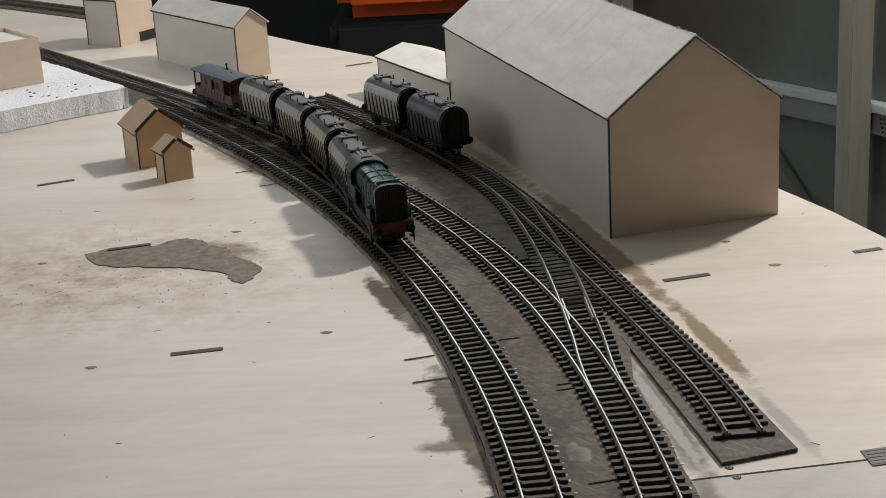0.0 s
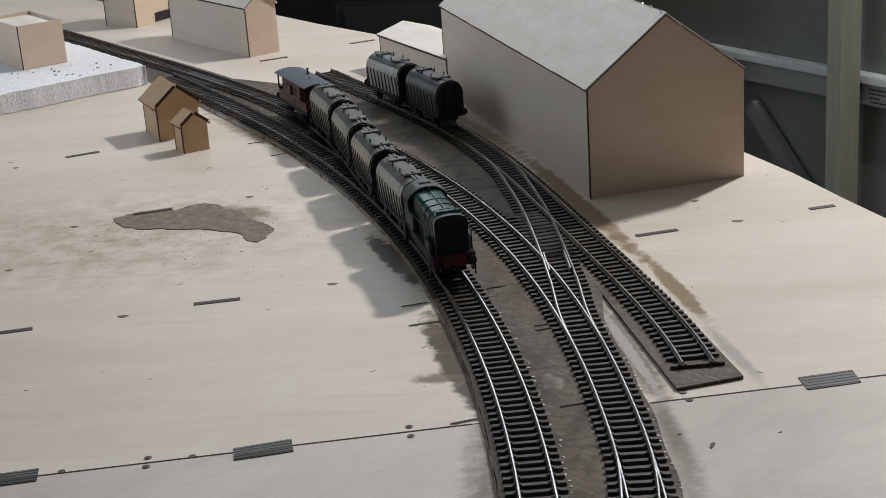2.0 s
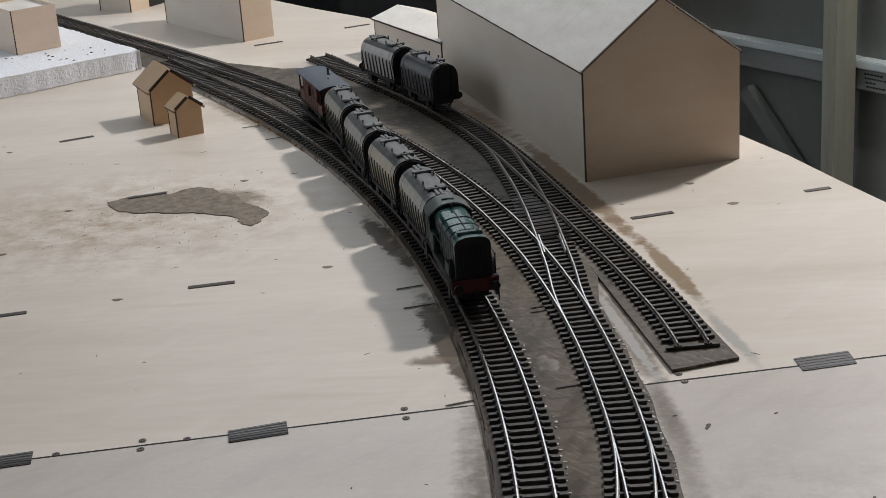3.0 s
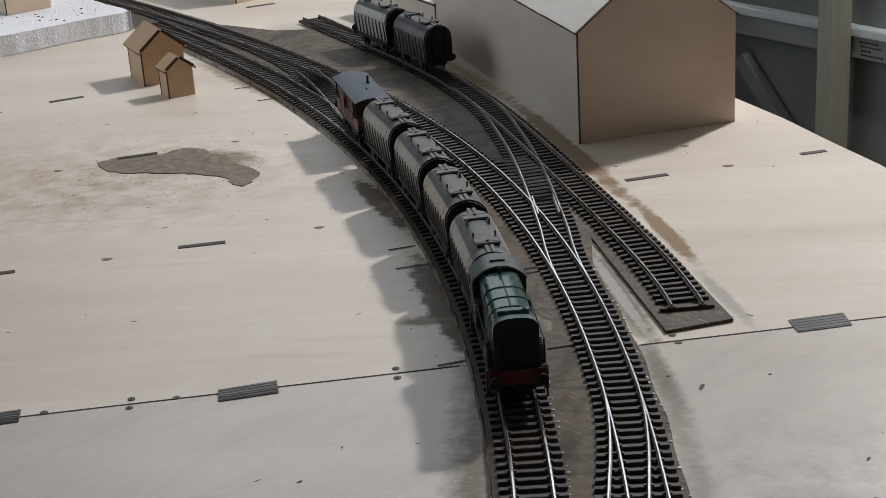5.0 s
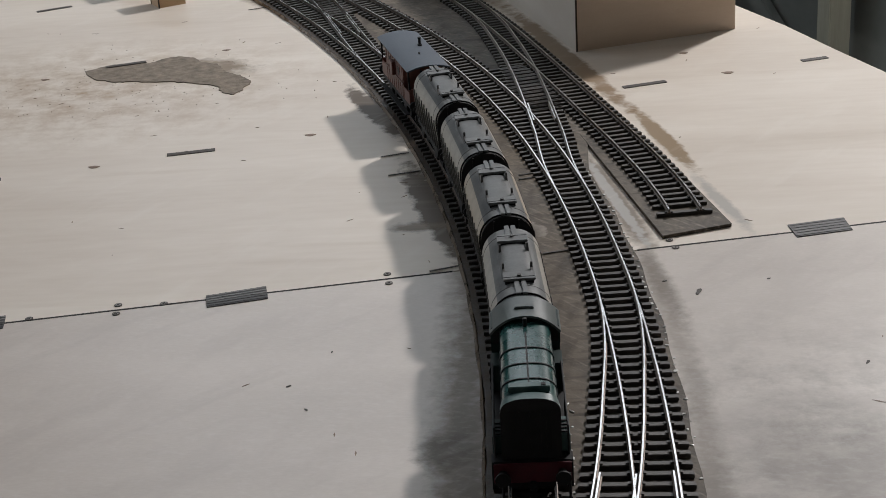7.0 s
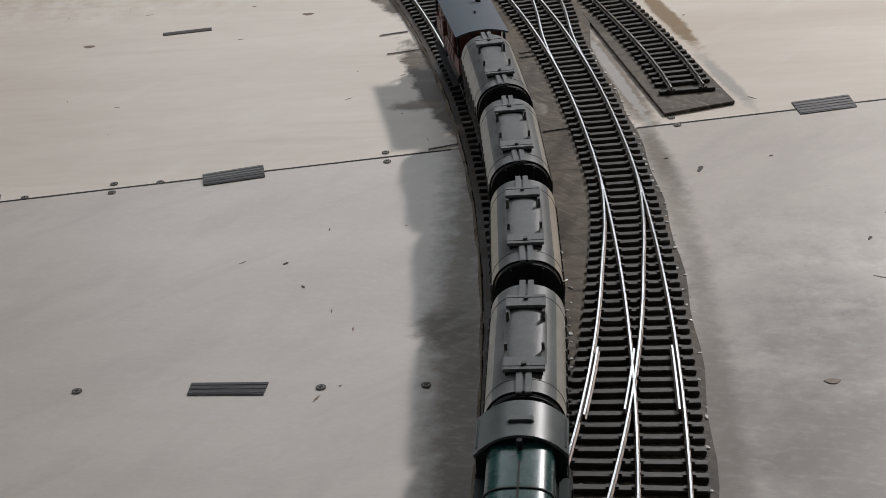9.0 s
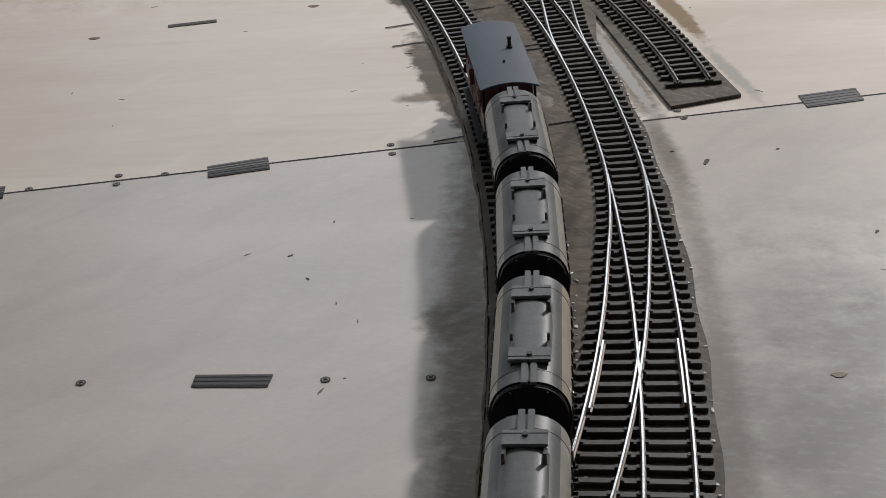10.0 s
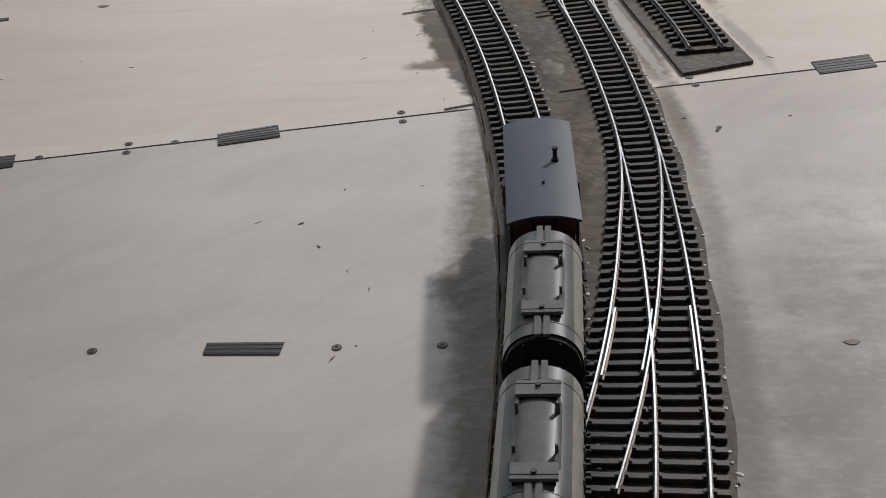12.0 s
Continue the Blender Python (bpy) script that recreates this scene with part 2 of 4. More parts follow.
def streaks(mat, angle, along, across, colour, lo, hi, strength):
    """Long broken scuffs in a surface, all lying one way: noise drawn out along the angle."""
    nt = mat.node_tree
    L = nt.links.new
    bsdf = nt.nodes["Principled BSDF"]
    old = bsdf.inputs["Base Color"].links[0].from_socket
    tc = nt.nodes.new("ShaderNodeTexCoord")
    turn = nt.nodes.new("ShaderNodeVectorRotate")
    turn.rotation_type = "Z_AXIS"
    turn.inputs["Angle"].default_value = radians(-angle)
    L(tc.outputs["Object"], turn.inputs["Vector"])
    mp = nt.nodes.new("ShaderNodeMapping")
    mp.inputs["Scale"].default_value = (along, across, along)
    L(turn.outputs[0], mp.inputs[0])
    nz = nt.nodes.new("ShaderNodeTexNoise")
    nz.inputs["Scale"].default_value, nz.inputs["Detail"].default_value, nz.inputs["Roughness"].default_value = 1.0, 5, 0.6
    L(mp.outputs[0], nz.inputs["Vector"])
    cut = nt.nodes.new("ShaderNodeMapRange")
    cut.inputs[1].default_value, cut.inputs[2].default_value, cut.inputs[4].default_value = lo, hi, strength
    L(nz.outputs[0], cut.inputs[0])
    mix = nt.nodes.new("ShaderNodeMix")
    mix.data_type = "RGBA"
    mix.inputs[7].default_value = (*colour, 1)
    L(cut.outputs[0], mix.inputs[0])
    L(old, mix.inputs[6])
    L(mix.outputs[2], bsdf.inputs["Base Color"])


soil(PLY, (-0.27, 1.0), (0.21, 0.16), (0.30, 0.205, 0.115))
BROWN = (0.050, 0.032, 0.017)
blot(PLY, (-0.0545, 0.915), (0.010, 0.066), -0.38, BROWN)
blot(PLY, (-0.0095, 0.730), (0.011, 0.090), -0.25, BROWN)
blot(PLY, (-0.020, 0.710), (0.016, 0.007), 0.0, (0.10, 0.07, 0.042), 0.7, 120, 0.8)
blot(PLY, (-0.198, 1.275), (0.013, 0.13), -0.64, (0.24, 0.19, 0.14), 0.6)
blot(PLY, (0.1300, 0.832), (0.0065, 0.062), -0.21, (0.24, 0.17, 0.10))
blot(PLY, (0.080, 1.02), (0.009, 0.15), -0.27, (0.22, 0.15, 0.09))
blot(PLY, (-0.010, 1.28), (0.012, 0.14), -0.42, (0.25, 0.18, 0.11), 0.6)
blot(PLY, (0.0905, 0.742), (0.0090, 0.100), -0.172, (0.20, 0.17, 0.14), 0.6)
blot(PLY, (0.0915, 0.735), (0.0036, 0.075), -0.172, (0.42, 0.41, 0.395), 0.3, 170)
blot(PLY, (0.150, 0.722), (0.0045, 0.045), -0.22, (0.36, 0.345, 0.325), 0.6, 140, 0.8)
blot(PLY, (-0.205, 1.036), (0.052, 0.026), 0.0, (0.20, 0.155, 0.11), 0.5, 60)
blot(PLY, (-0.165, 1.47), (0.06, 0.045), -0.3, (0.36, 0.32, 0.28), 0.9, 40, 0.7)
blot(PLY_WORN, (0.103, 0.590), (0.006, 0.090), -0.06, (0.30, 0.265, 0.23), 1.0, 170, 0.7)
blot(PLY_WORN, (0.1035, 0.625), (0.006, 0.050), -0.12, (0.20, 0.175, 0.15), 0.9, 190, 0.8)
blot(PLY_WORN, (0.100, 0.40), (0.008, 0.13), 0.06, (0.30, 0.27, 0.24), 0.7, 120)
blot(PLY_WORN, (0.004, 0.46), (0.010, 0.05), -0.02, (0.26, 0.22, 0.17), 0.8, 120, 0.7)
blot(PLY_WORN, (0.150, 0.475), (0.042, 0.034), 0.0, (0.335, 0.315, 0.29), 0.35, 45, 0.4)
blot(PAINT, (0.044, 0.694), (0.0062, 0.0115), -0.3, (0.31, 0.285, 0.255), 0.22, 120, 0.9)
blot(PAINT, (0.050, 0.57), (0.014, 0.14), 0.0, (0.135, 0.110, 0.083), 0.9, 110, 0.7)
blot(PAINT, (0.030, 0.86), (0.020, 0.10), -0.2, (0.125, 0.098, 0.068), 0.9, 60, 0.6)
blot(PAINT, (0.022, 1.02), (0.024, 0.12), -0.3, (0.12, 0.115, 0.108), 0.9, 40, 0.6)
soil(PLY, (-0.06, 1.58), (0.10, 0.16), (0.44, 0.40, 0.36))
# grime at the near right, deepened in colour for the weaker light there
soil(PLY_WORN, (0.15, 0.47), (0.12, 0.14), (0.25, 0.23, 0.205))
blot(PLY_WORN, (0.0060, 0.44), (0.0135, 0.26), 0.012, (0.125, 0.098, 0.070), 0.9, 110, 0.85)
blot(PLY_WORN, (-0.002, 0.475), (0.012, 0.016), 0.1, (0.10, 0.082, 0.06), 0.7, 130, 0.8)
# front right corner: grime together with the fall-off of light, painted as one darkening
blot(PLY_WORN, (0.165, 0.37), (0.095, 0.085), 0.0, (0.235, 0.215, 0.198), 0.9, 26, 0.85)
streaks(PLY_WORN, 38, 9, 55, (0.38, 0.345, 0.32), 0.55, 0.72, 0.35)
streaks(PLY_WORN, -12, 140, 300, (0.66, 0.63, 0.61), 0.50, 0.75, 0.2)
streaks(PLY_WORN, 55, 12, 30, (0.40, 0.362, 0.335), 0.50, 0.72, 0.4)
streaks(PLY, -3, 5, 70, (0.46, 0.385, 0.31), 0.56, 0.75, 0.30)
streaks(PLY, 52, 7, 40, (0.70, 0.66, 0.60), 0.56, 0.75, 0.35)
streaks(PAINT, -48, 70, 420, (0.23, 0.195, 0.16), 0.53, 0.68, 0.6)
streaks(PAINT, 70, 22, 45, (0.022, 0.016, 0.011), 0.50, 0.66, 0.6)
streaks(PAINT, 4, 25, 160, (0.015, 0.011, 0.008), 0.52, 0.68, 0.6)
streaks(ROOF_PLY, 0, 8, 90, (0.50, 0.44, 0.37), 0.58, 0.72, 0.4)
streaks(ROOFGRIME, 90, 40, 420, (0.035, 0.033, 0.031), 0.60, 0.74, 0.55)

# ---------------------------------------------------------------- building helpers
def mesh_from(bm, name, mats):
    me = bpy.data.meshes.new(name)
    bm.to_mesh(me)
    bm.free()
    for m in (mats if isinstance(mats, (list, tuple)) else (mats,)):
        me.materials.append(m)
    for p in me.polygons:
        p.use_smooth = True
    me.set_sharp_from_angle(angle=radians(32))
    return me


def part(name, bm, mats, parent=None, label="", m=None):
    ob = new(name, mesh_from(bm, name, mats))
    ob.parent = parent
    if m is not None:
        ob.matrix_basis = m
    if label:
        ob["label"] = label
    return ob


def thing(name, m, label, category, group="", kind=""):
    ob = new(name)
    ob.empty_display_size = 0.01
    ob.matrix_basis = m
    return tagged(ob, label, category, group, kind)


def box(bm, x0, x1, y0, y1, z0, z1, bevel=0.0, mat=0):
    r = bmesh.ops.create_cube(bm, size=1.0)
    vs = r["verts"]
    bmesh.ops.scale(bm, vec=(x1 - x0, y1 - y0, z1 - z0), verts=vs)
    bmesh.ops.translate(bm, vec=((x0 + x1) / 2, (y0 + y1) / 2, (z0 + z1) / 2), verts=vs)
    fs = {f for v in vs for f in v.link_faces}
    for f in fs:
        f.material_index = mat
    if bevel:
        es = list({e for v in vs for e in v.link_edges})
        bmesh.ops.bevel(bm, geom=es, offset=bevel, segments=2, affect="EDGES")
    return bm


def boxed(*a, **k):
    return box(bmesh.new(), *a, **k)


def cyl(bm, r, depth, m, seg=16, r2=None, mat=0):
    res = bmesh.ops.create_cone(bm, cap_ends=True, segments=seg, radius1=r, radius2=r if r2 is None else r2, depth=depth, matrix=m)
    for f in {f for v in res["verts"] for f in v.link_faces}:
        f.material_index = mat
    return bm


def prism(bm, pts, axis_from, axis_to, mat=0):
    """A closed outline in x-z carried along y."""
    a = [bm.verts.new((x, axis_from, z)) for x, z in pts]
    b = [bm.verts.new((x, axis_to, z)) for x, z in pts]
    n = len(pts)
    fs = [bm.faces.new((a[i], a[(i + 1) % n], b[(i + 1) % n], b[i])) for i in range(n)]
    fs += [bm.faces.new(a[::-1]), bm.faces.new(b)]
    for f in fs:
        f.material_index = mat
    bmesh.ops.recalc_face_normals(bm, faces=fs)
    return fs


def slab(bm, pts, z0, z1, mat=0, bevel=0.0):
    """A closed outline in x-y, standing from z0 to z1."""
    a = [bm.verts.new((x, y, z0)) for x, y in pts]
    b = [bm.verts.new((x, y, z1)) for x, y in pts]
    n = len(pts)
    fs = [bm.faces.new((a[i], a[(i + 1) % n], b[(i + 1) % n], b[i])) for i in range(n)]
    fs += [bm.faces.new(a[::-1]), bm.faces.new(b)]
    for f in fs:
        f.material_index = mat
    bmesh.ops.recalc_face_normals(bm, faces=fs)
    return bm


# ---------------------------------------------------------------- track lines
TRACK = {
    "T1": (0.97913, 0.61360, (0.01879, 0.023209, -0.006855, -0.019512, -0.131857, -0.20168, -0.048298)),
    "T2": (0.87057, 0.73903, (-0.017493, 0.02158, 0.042539, -0.037722, -0.227062, -0.17998, 0.042237)),
    "T3": (1.06541, 0.40799, (0.039408, -0.009596, -0.058866, -0.038313, -0.114613, 0.041289)),
    "X2": (0.90680, 0.23329, (-0.010838, -0.00765, -0.018849, 0.054455)),
    "X1": (1.20253, 0.15437, (-0.009086, -0.053625, -0.109865)),
    "N1": (0.44610, 0.11039, (0.000338, -0.006187, 0.017164, 0.066546)),
    "T5": (2.31059, 0.11288, (-0.127712, -0.741054)),
}


def track_x(name, y):
    y0, sc, c = TRACK[name]
    u = (y - y0) / sc
    v = min(1.02, max(-1.02, u))
    return float(np.polyval(c, v) + (u - v) * np.polyval(np.polyder(c), v))


def smooth(a, b, v):
    u = min(1, max(0, (v - a) / (b - a)))
    return u * u * (3 - 2 * u)


def cross_x(y):
    """The way of the train: the far line, the crossover and the near line."""
    k = smooth(1.00, 1.42, y)
    return track_x("T1", y) * (1 - k) + track_x("T2", y) * k


def n1_x(y):
    k = smooth(0.50, 0.64, y)
    return track_x("N1", y) * (1 - k) + track_x("T2", y) * k


def x2_x(y):
    k1, k2 = smooth(0.72, 0.84, y), smooth(1.05, 1.18, y)
    v = track_x("X2", y) if 0.72 < y < 1.18 else 0
    return track_x("T2", y) * (1 - k1) + (v * (1 - k2) + track_x("T3", y) * k2) * k1


RUN = [Vector((cross_x(y), y, 0)) for y in np.linspace(1.75, 0.06, 850)]
S = [0.0]
for a, b in zip(RUN, RUN[1:]):
    S.append(S[-1] + (b - a).length)
S_Y = np.array([p.y for p in RUN])


def s_at(y):
    return float(np.interp(-y, -S_Y, S))


def run_at(s):
    if s <= S[-1]:
        return Vector((float(np.interp(s, S, [p.x for p in RUN])), float(np.interp(s, S, S_Y)), 0))
    d = (RUN[-1] - RUN[-6]).normalized()
    return RUN[-1] + d * (s - S[-1])


# ---------------------------------------------------------------- room
room = (-3.2, 3.4, -3.0, 5.2, -1.0, 1.55)
part("floor", boxed(room[0] - 0.1, room[1] + 0.1, room[2] - 0.1, room[3] + 0.1, -1.05, -1.0), CONCRETE)["kind"] = "structure"
part("ceiling", boxed(room[0] - 0.1, room[1] + 0.1, room[2] - 0.1, room[3] + 0.1, 1.551, 1.62), CEIL)["kind"] = "structure"
part("wall_west", boxed(room[0] - 0.1, room[0], room[2], room[3], -0.999, 1.55), WALLGREEN)["kind"] = "structure"
part("wall_south", boxed(room[0], room[1], room[2] - 0.1, room[2], -0.999, 1.55), CEIL)["kind"] = "structure"
part("wall_north", boxed(room[0], room[1], room[3], room[3] + 0.1, -0.999, 1.55), WALLGREEN)["kind"] = "structure"
part("wall_east", boxed(room[1], room[1] + 0.1, room[2], room[3], -0.999, 1.55), WALLGREEN)["kind"] = "structure"

# lined partition behind the layout, with its stud frame: local x runs along it
WALL = Matrix.LocRotScale((0.69, 2.95, -1.0), Euler((0, 0, math.atan2(-0.40, 0.29))), None)
part("wall_partition", boxed(-1.9, 2.9, 0.05, 0.07, 0, 2.5), WALLGREEN, None, m=WALL)["kind"] = "structure"
frame_wall = thing("stud_frame", WALL, "greyed pine stud frame against a grey-green lined partition", "wall frame", kind="structure")
for x in (-0.62, 0.062, 0.80, 1.5):
    part("stud", boxed(x - 0.017, x + 0.017, -0.045, 0.0175, 0, 2.5, 0.002), PINE, frame_wall)
for a, b in ((-1.4, 0.0715), (0.0725, 1.47)):
    part("rail", boxed(a, b, 0.025, 0.05, 0.566, 0.610, 0.002), PINE_RAIL, frame_wall)
    part("trim", boxed(a, b, 0.018, 0.05, 0.6105, 0.628, 0.002), WHITE, frame_wall, "pale plastic strip along the rail")
    part("bottom_rail", boxed(a, b, -0.02, 0.05, 0.1, 0.16, 0.002), PINE_RAIL, frame_wall)
bm = boxed(-0.08, 0.30, -0.012, 0.012, -0.018, 0.018, 0.002)
part("brace", bm, WALLGREEN, frame_wall, m=pose(-0.176, 0.03, 0.457, 0, 45.3, 0))
# stamped marks on the rail, not legible
bm = bmesh.new()
for row, n, w in ((0, 6, 0.005), (1, 9, 0.003), (2, 3, 0.006), (3, 7, 0.005)):
    for i in range(n):
        x = 0.094 + i * (w + 0.003) + 0.002 * row
        box(bm, x, x + w, 0.0235, 0.0246, 0.599 - row * 0.0085, 0.602 - row * 0.0085)
part("stamp", bm, BLACK, frame_wall, "small printed timber stamp")
shelf_board = part("plank", boxed(0.2, 2.2, -0.3, -0.06, 0.30, 0.33, 0.003), KNOT, None, m=WALL)
tagged(shelf_board, "brown wooden plank leaning low against the partition", "plank")
for x in (0.3, 1.2, 2.1):
    part("bracket", boxed(x - 0.02, x + 0.02, -0.28, -0.08, -0.0, 0.299, 0.002), KNOT, shelf_board)

# machine behind the board
machine = thing("garden_machine", pose(-0.16, 3.25, -1.0), "orange and black garden machine on the floor", "machine")
bm = boxed(-0.12, 0.35, -0.25, 0.4, 0.825, 1.14, 0.03)
part("hood", bm, ORANGE, machine, "orange moulded hood")
part("body", boxed(-0.14, 0.36, -0.24, 0.42, 0.12, 0.824, 0.02), DARKCLOTH, machine, "black lower body")
for x in (-0.15, 0.5):
    for y in (-0.15, 0.32):
        part("wheel", cyl(bmesh.new(), 0.12, 0.06, pose(x, y, 0.12, 0, 90, 0), 20), BLACK, machine)
cover = thing("dark_cover", pose(-0.72, 3.55, -1.0), "black plastic sheet draped over a stack", "cover")
bm = boxed(-0.75, 0.60, -0.1, 0.5, 0, 1.3, 0.08)
for v in bm.verts:
    v.co.x += 0.05 * math.sin(9 * v.co.z + 5 * v.co.y)
part("sheet", bm, DARKCLOTH, cover)
arch = thing("barrel", pose(-0.38, 3.35, -1.0), "blue-grey plastic barrel on the floor", "barrel")
bm = cyl(bmesh.new(), 0.17, 0.62, pose(0, 0, 0.31), 28, 0.12)
part("drum", bm, BLUEGREY, arch)
part("lid", cyl(bmesh.new(), 0.125, 0.02, pose(0, 0, 0.631), 28), BLUEGREY, arch)

# ---------------------------------------------------------------- baseboards
SEAM_A, SEAM_B = (-1.3, 0.4478), (0.60, 0.7423)


def seam_y(x):
    return SEAM_A[1] + (SEAM_B[1] - SEAM_A[1]) * (x - SEAM_A[0]) / (SEAM_B[0] - SEAM_A[0])


far_outline = [(-1.3, seam_y(-1.3) + 0.0007), (0.36, seam_y(0.36) + 0.0007), (0.2935, 0.9422), (0.2741, 0.9961), (0.2506, 1.0668), (0.2242, 1.1311), (0.17, 1.255),
               (0.05, 1.49), (-0.1217, 1.7279), (-0.1992, 1.8164), (-0.2592, 1.8933), (-0.62, 2.35), (-0.80, 2.72), (-1.3, 2.9)]
near_outline = [(-1.3, -0.02), (0.55, -0.02), (0.43, 0.45), (0.36, seam_y(0.36) - 0.0006), (-1.3, seam_y(-1.3) - 0.0006)]
board_far = thing("baseboard", pose(0, 0, 0), "pale birch plywood layout baseboard on a timber frame", "baseboard", "baseboards")
part("top", slab(bmesh.new(), far_outline, -0.012, 0.0), PLY, board_far)
board_near = thing("baseboard", pose(0, 0, 0), "scuffed greyish plywood layout baseboard joined at a seam", "baseboard", "baseboards")
part("top", slab(bmesh.new(), near_outline, -0.012, 0.0), PLY_WORN, board_near)
for bd, ys in ((board_far, (0.95, 1.6)), (board_near, (0.1, 0.35))):
    for y in ys:
        part("bearer", boxed(-1.2, 0.1, y - 0.02, y + 0.02, -0.075, -0.0125), PINE, bd)
        for x in (-1.1, 0.0):
            part("leg", boxed(x - 0.025, x + 0.025, y - 0.025, y + 0.025, -1.0, -0.0755), PINE, bd)


def ragged(pts, seed, amp, rounds=3):
    """An outline broken up to a brushed, uneven edge."""
    rng = random.Random(seed)
    for k in range(rounds):
        out = []
        for i, (x, y) in enumerate(pts):
            x2, y2 = pts[(i + 1) % len(pts)]
            a = amp / (1.7 ** k)
            out += [(x, y), ((x + x2) / 2 + rng.uniform(-a, a), (y + y2) / 2 + rng.uniform(-a, a))]
        pts = out
    return pts


def patch(name, pts, mat, seed, label, category, amp=0.003, z=0.0, thick=0.0004, kind=""):
    bm = slab(bmesh.new(), ragged(pts, seed, amp), z + 0.00002, z + thick)
    ob = part(name, bm, mat)
    return tagged(ob, label, category, kind=kind)


# painted ground under the tracks, a thin sheet with a soft lip
def rim(fn, off, ya, yb, n=70):
    out = []
    for y in np.linspace(ya, yb, n):
        d = Vector((fn(y + 0.004) - fn(y - 0.004), 0.008, 0)).normalized()
        out.append((fn(y) + off * d.y, y - off * d.x))
    return out


def t1(y):
    return track_x("T1", y)


def t2(y):
    return track_x("T2", y)


def t3(y):
    return track_x("T3", y)


GZ = 0.0018
left_edge = rim(t1, -0.0180, 0.02, 1.56)
right_edge = []
for y in np.linspace(1.30, 0.86, 40):
    right_edge.append((t3(y) + 0.0172, y))
right_edge += [(t3(0.86) - 0.012, 0.83), (t2(0.78) + 0.0190, 0.78)]
for y in np.linspace(0.74, 0.02, 50):
    right_edge.append((t2(y) + 0.0180 + 0.0008 * math.sin(y * 90), y))
wide_far = [(t2(y) + 0.027, y) for y in np.linspace(1.98, 1.52, 24)] + [(-0.196, 1.475), (-0.15, 1.47), (-0.10, 1.43)]
outline = left_edge + [(t1(1.56) - 0.10, 1.70), (-0.66, 1.98)] + wide_far + right_edge
gp = part("trackbed", slab(bmesh.new(), outline, 0.00003, GZ), PAINT)
tagged(gp, "grey-brown painted trackbed sheet with an uneven edge", "trackbed", kind="structure")
lip = bmesh.new()
edge = rim(t1, -0.0188, 0.02, 1.56, 120)
prev = None
for i, (x, y) in enumerate(edge):
    w = 0.0011 + 0.0004 * math.sin(i * 1.7)
    ring = [lip.verts.new((x - w, y, 0.0001)), lip.verts.new((x, y, GZ + 0.0007)), lip.verts.new((x + w, y, 0.0001))]
    if prev:
        lip.faces.new((prev[0], prev[1], ring[1], ring[0]))
        lip.faces.new((prev[1], prev[2], ring[2], ring[1]))
    prev = ring
tagged(part("glue_bead", lip, STAIN), "brown glue bead along the trackbed edge", "bead", kind="structure")

strip = rim(t1, -0.0182, 0.05, 1.30, 40) + rim(t1, -0.0140, 0.05, 1.30, 40)[::-1]
patch("paint_wash", strip, WASH, 31, "dark brown paint wash along the track shoulder", "paint", 0.0008, GZ, 0.0002)
# dark open joint between the boards
for a, b in ((-1.3, t1(0.65) - 0.024), (t2(0.66) + 0.02, 0.36)):
    bm = slab(bmesh.new(), [(a, seam_y(a) - 0.00075), (b, seam_y(b) - 0.00075), (b, seam_y(b) + 0.00075), (a, seam_y(a) + 0.00075)], -0.003, 0.00012)
    tagged(part("board_joint", bm, HOLE), "dark open joint between the two baseboards", "joint", kind="structure")

# buffer-end plank
plank = part("trackbed_plank", slab(bmesh.new(), [(0.1113, 0.6769), (0.1494, 0.6886), (0.128, 0.79), (0.112, 0.845), (0.086, 0.868), (0.0790, 0.842)], 0.0012, 0.0020), PAINT)
tagged(plank, "dark brown painted end plank under the siding", "trackbed", kind="structure")
for v in plank.data.vertices:
    if v.co.z < 0.0015:
        v.co.z = 0.00004

# stains, dirt and filler
patch("dirt_patch", [(-0.262, 1.020), (-0.276, 1.030), (-0.284, 1.046), (-0.268, 1.058), (-0.246, 1.062), (-0.236, 1.058), (-0.222, 1.072), (-0.205, 1.068), (-0.186, 1.048), (-0.176, 1.030), (-0.156, 1.008), (-0.151, 0.990), (-0.160, 0.968), (-0.172, 0.988), (-0.196, 1.002), (-0.214, 1.008), (-0.245, 1.014)], DIRT, 7, "rough patch of glued brown ground cover", "ground cover", 0.0032, 0, 0.0006)
rng = random.Random(5)
bm = bmesh.new()
for _ in range(200):
    x, y = rng.gauss(-0.24, 0.055), rng.gauss(1.0, 0.045)
    r = rng.uniform(0.0002, 0.0005)
    bmesh.ops.create_icosphere(bm, subdivisions=1, radius=r, matrix=pose(x, y, r * 0.3))
tagged(part("loose_grains", bm, DIRT), "scattered brown grains stuck to the board", "grains", kind="stuff")
bm = bmesh.new()
for y in np.linspace(0.3, 0.85, 90):
    r = rng.uniform(0.0005, 0.0012)
    for fn, o in ((t2, 0.0185), (t1, 0.0185)):
        if rng.random() < 0.75:
            bmesh.ops.create_icosphere(bm, subdivisions=1, radius=r, matrix=Matrix.LocRotScale((fn(y) + o - 0.002 + rng.uniform(-0.001, 0.002), y, GZ + r * 0.2), Euler((0, 0, rng.uniform(0, 3))), (rng.uniform(0.7, 1.9), rng.uniform(0.5, 1.1), 0.5)))
tagged(part("glue_blobs", bm, GLUE), "dried pale glue blobs along the sleepers", "glue", kind="stuff")


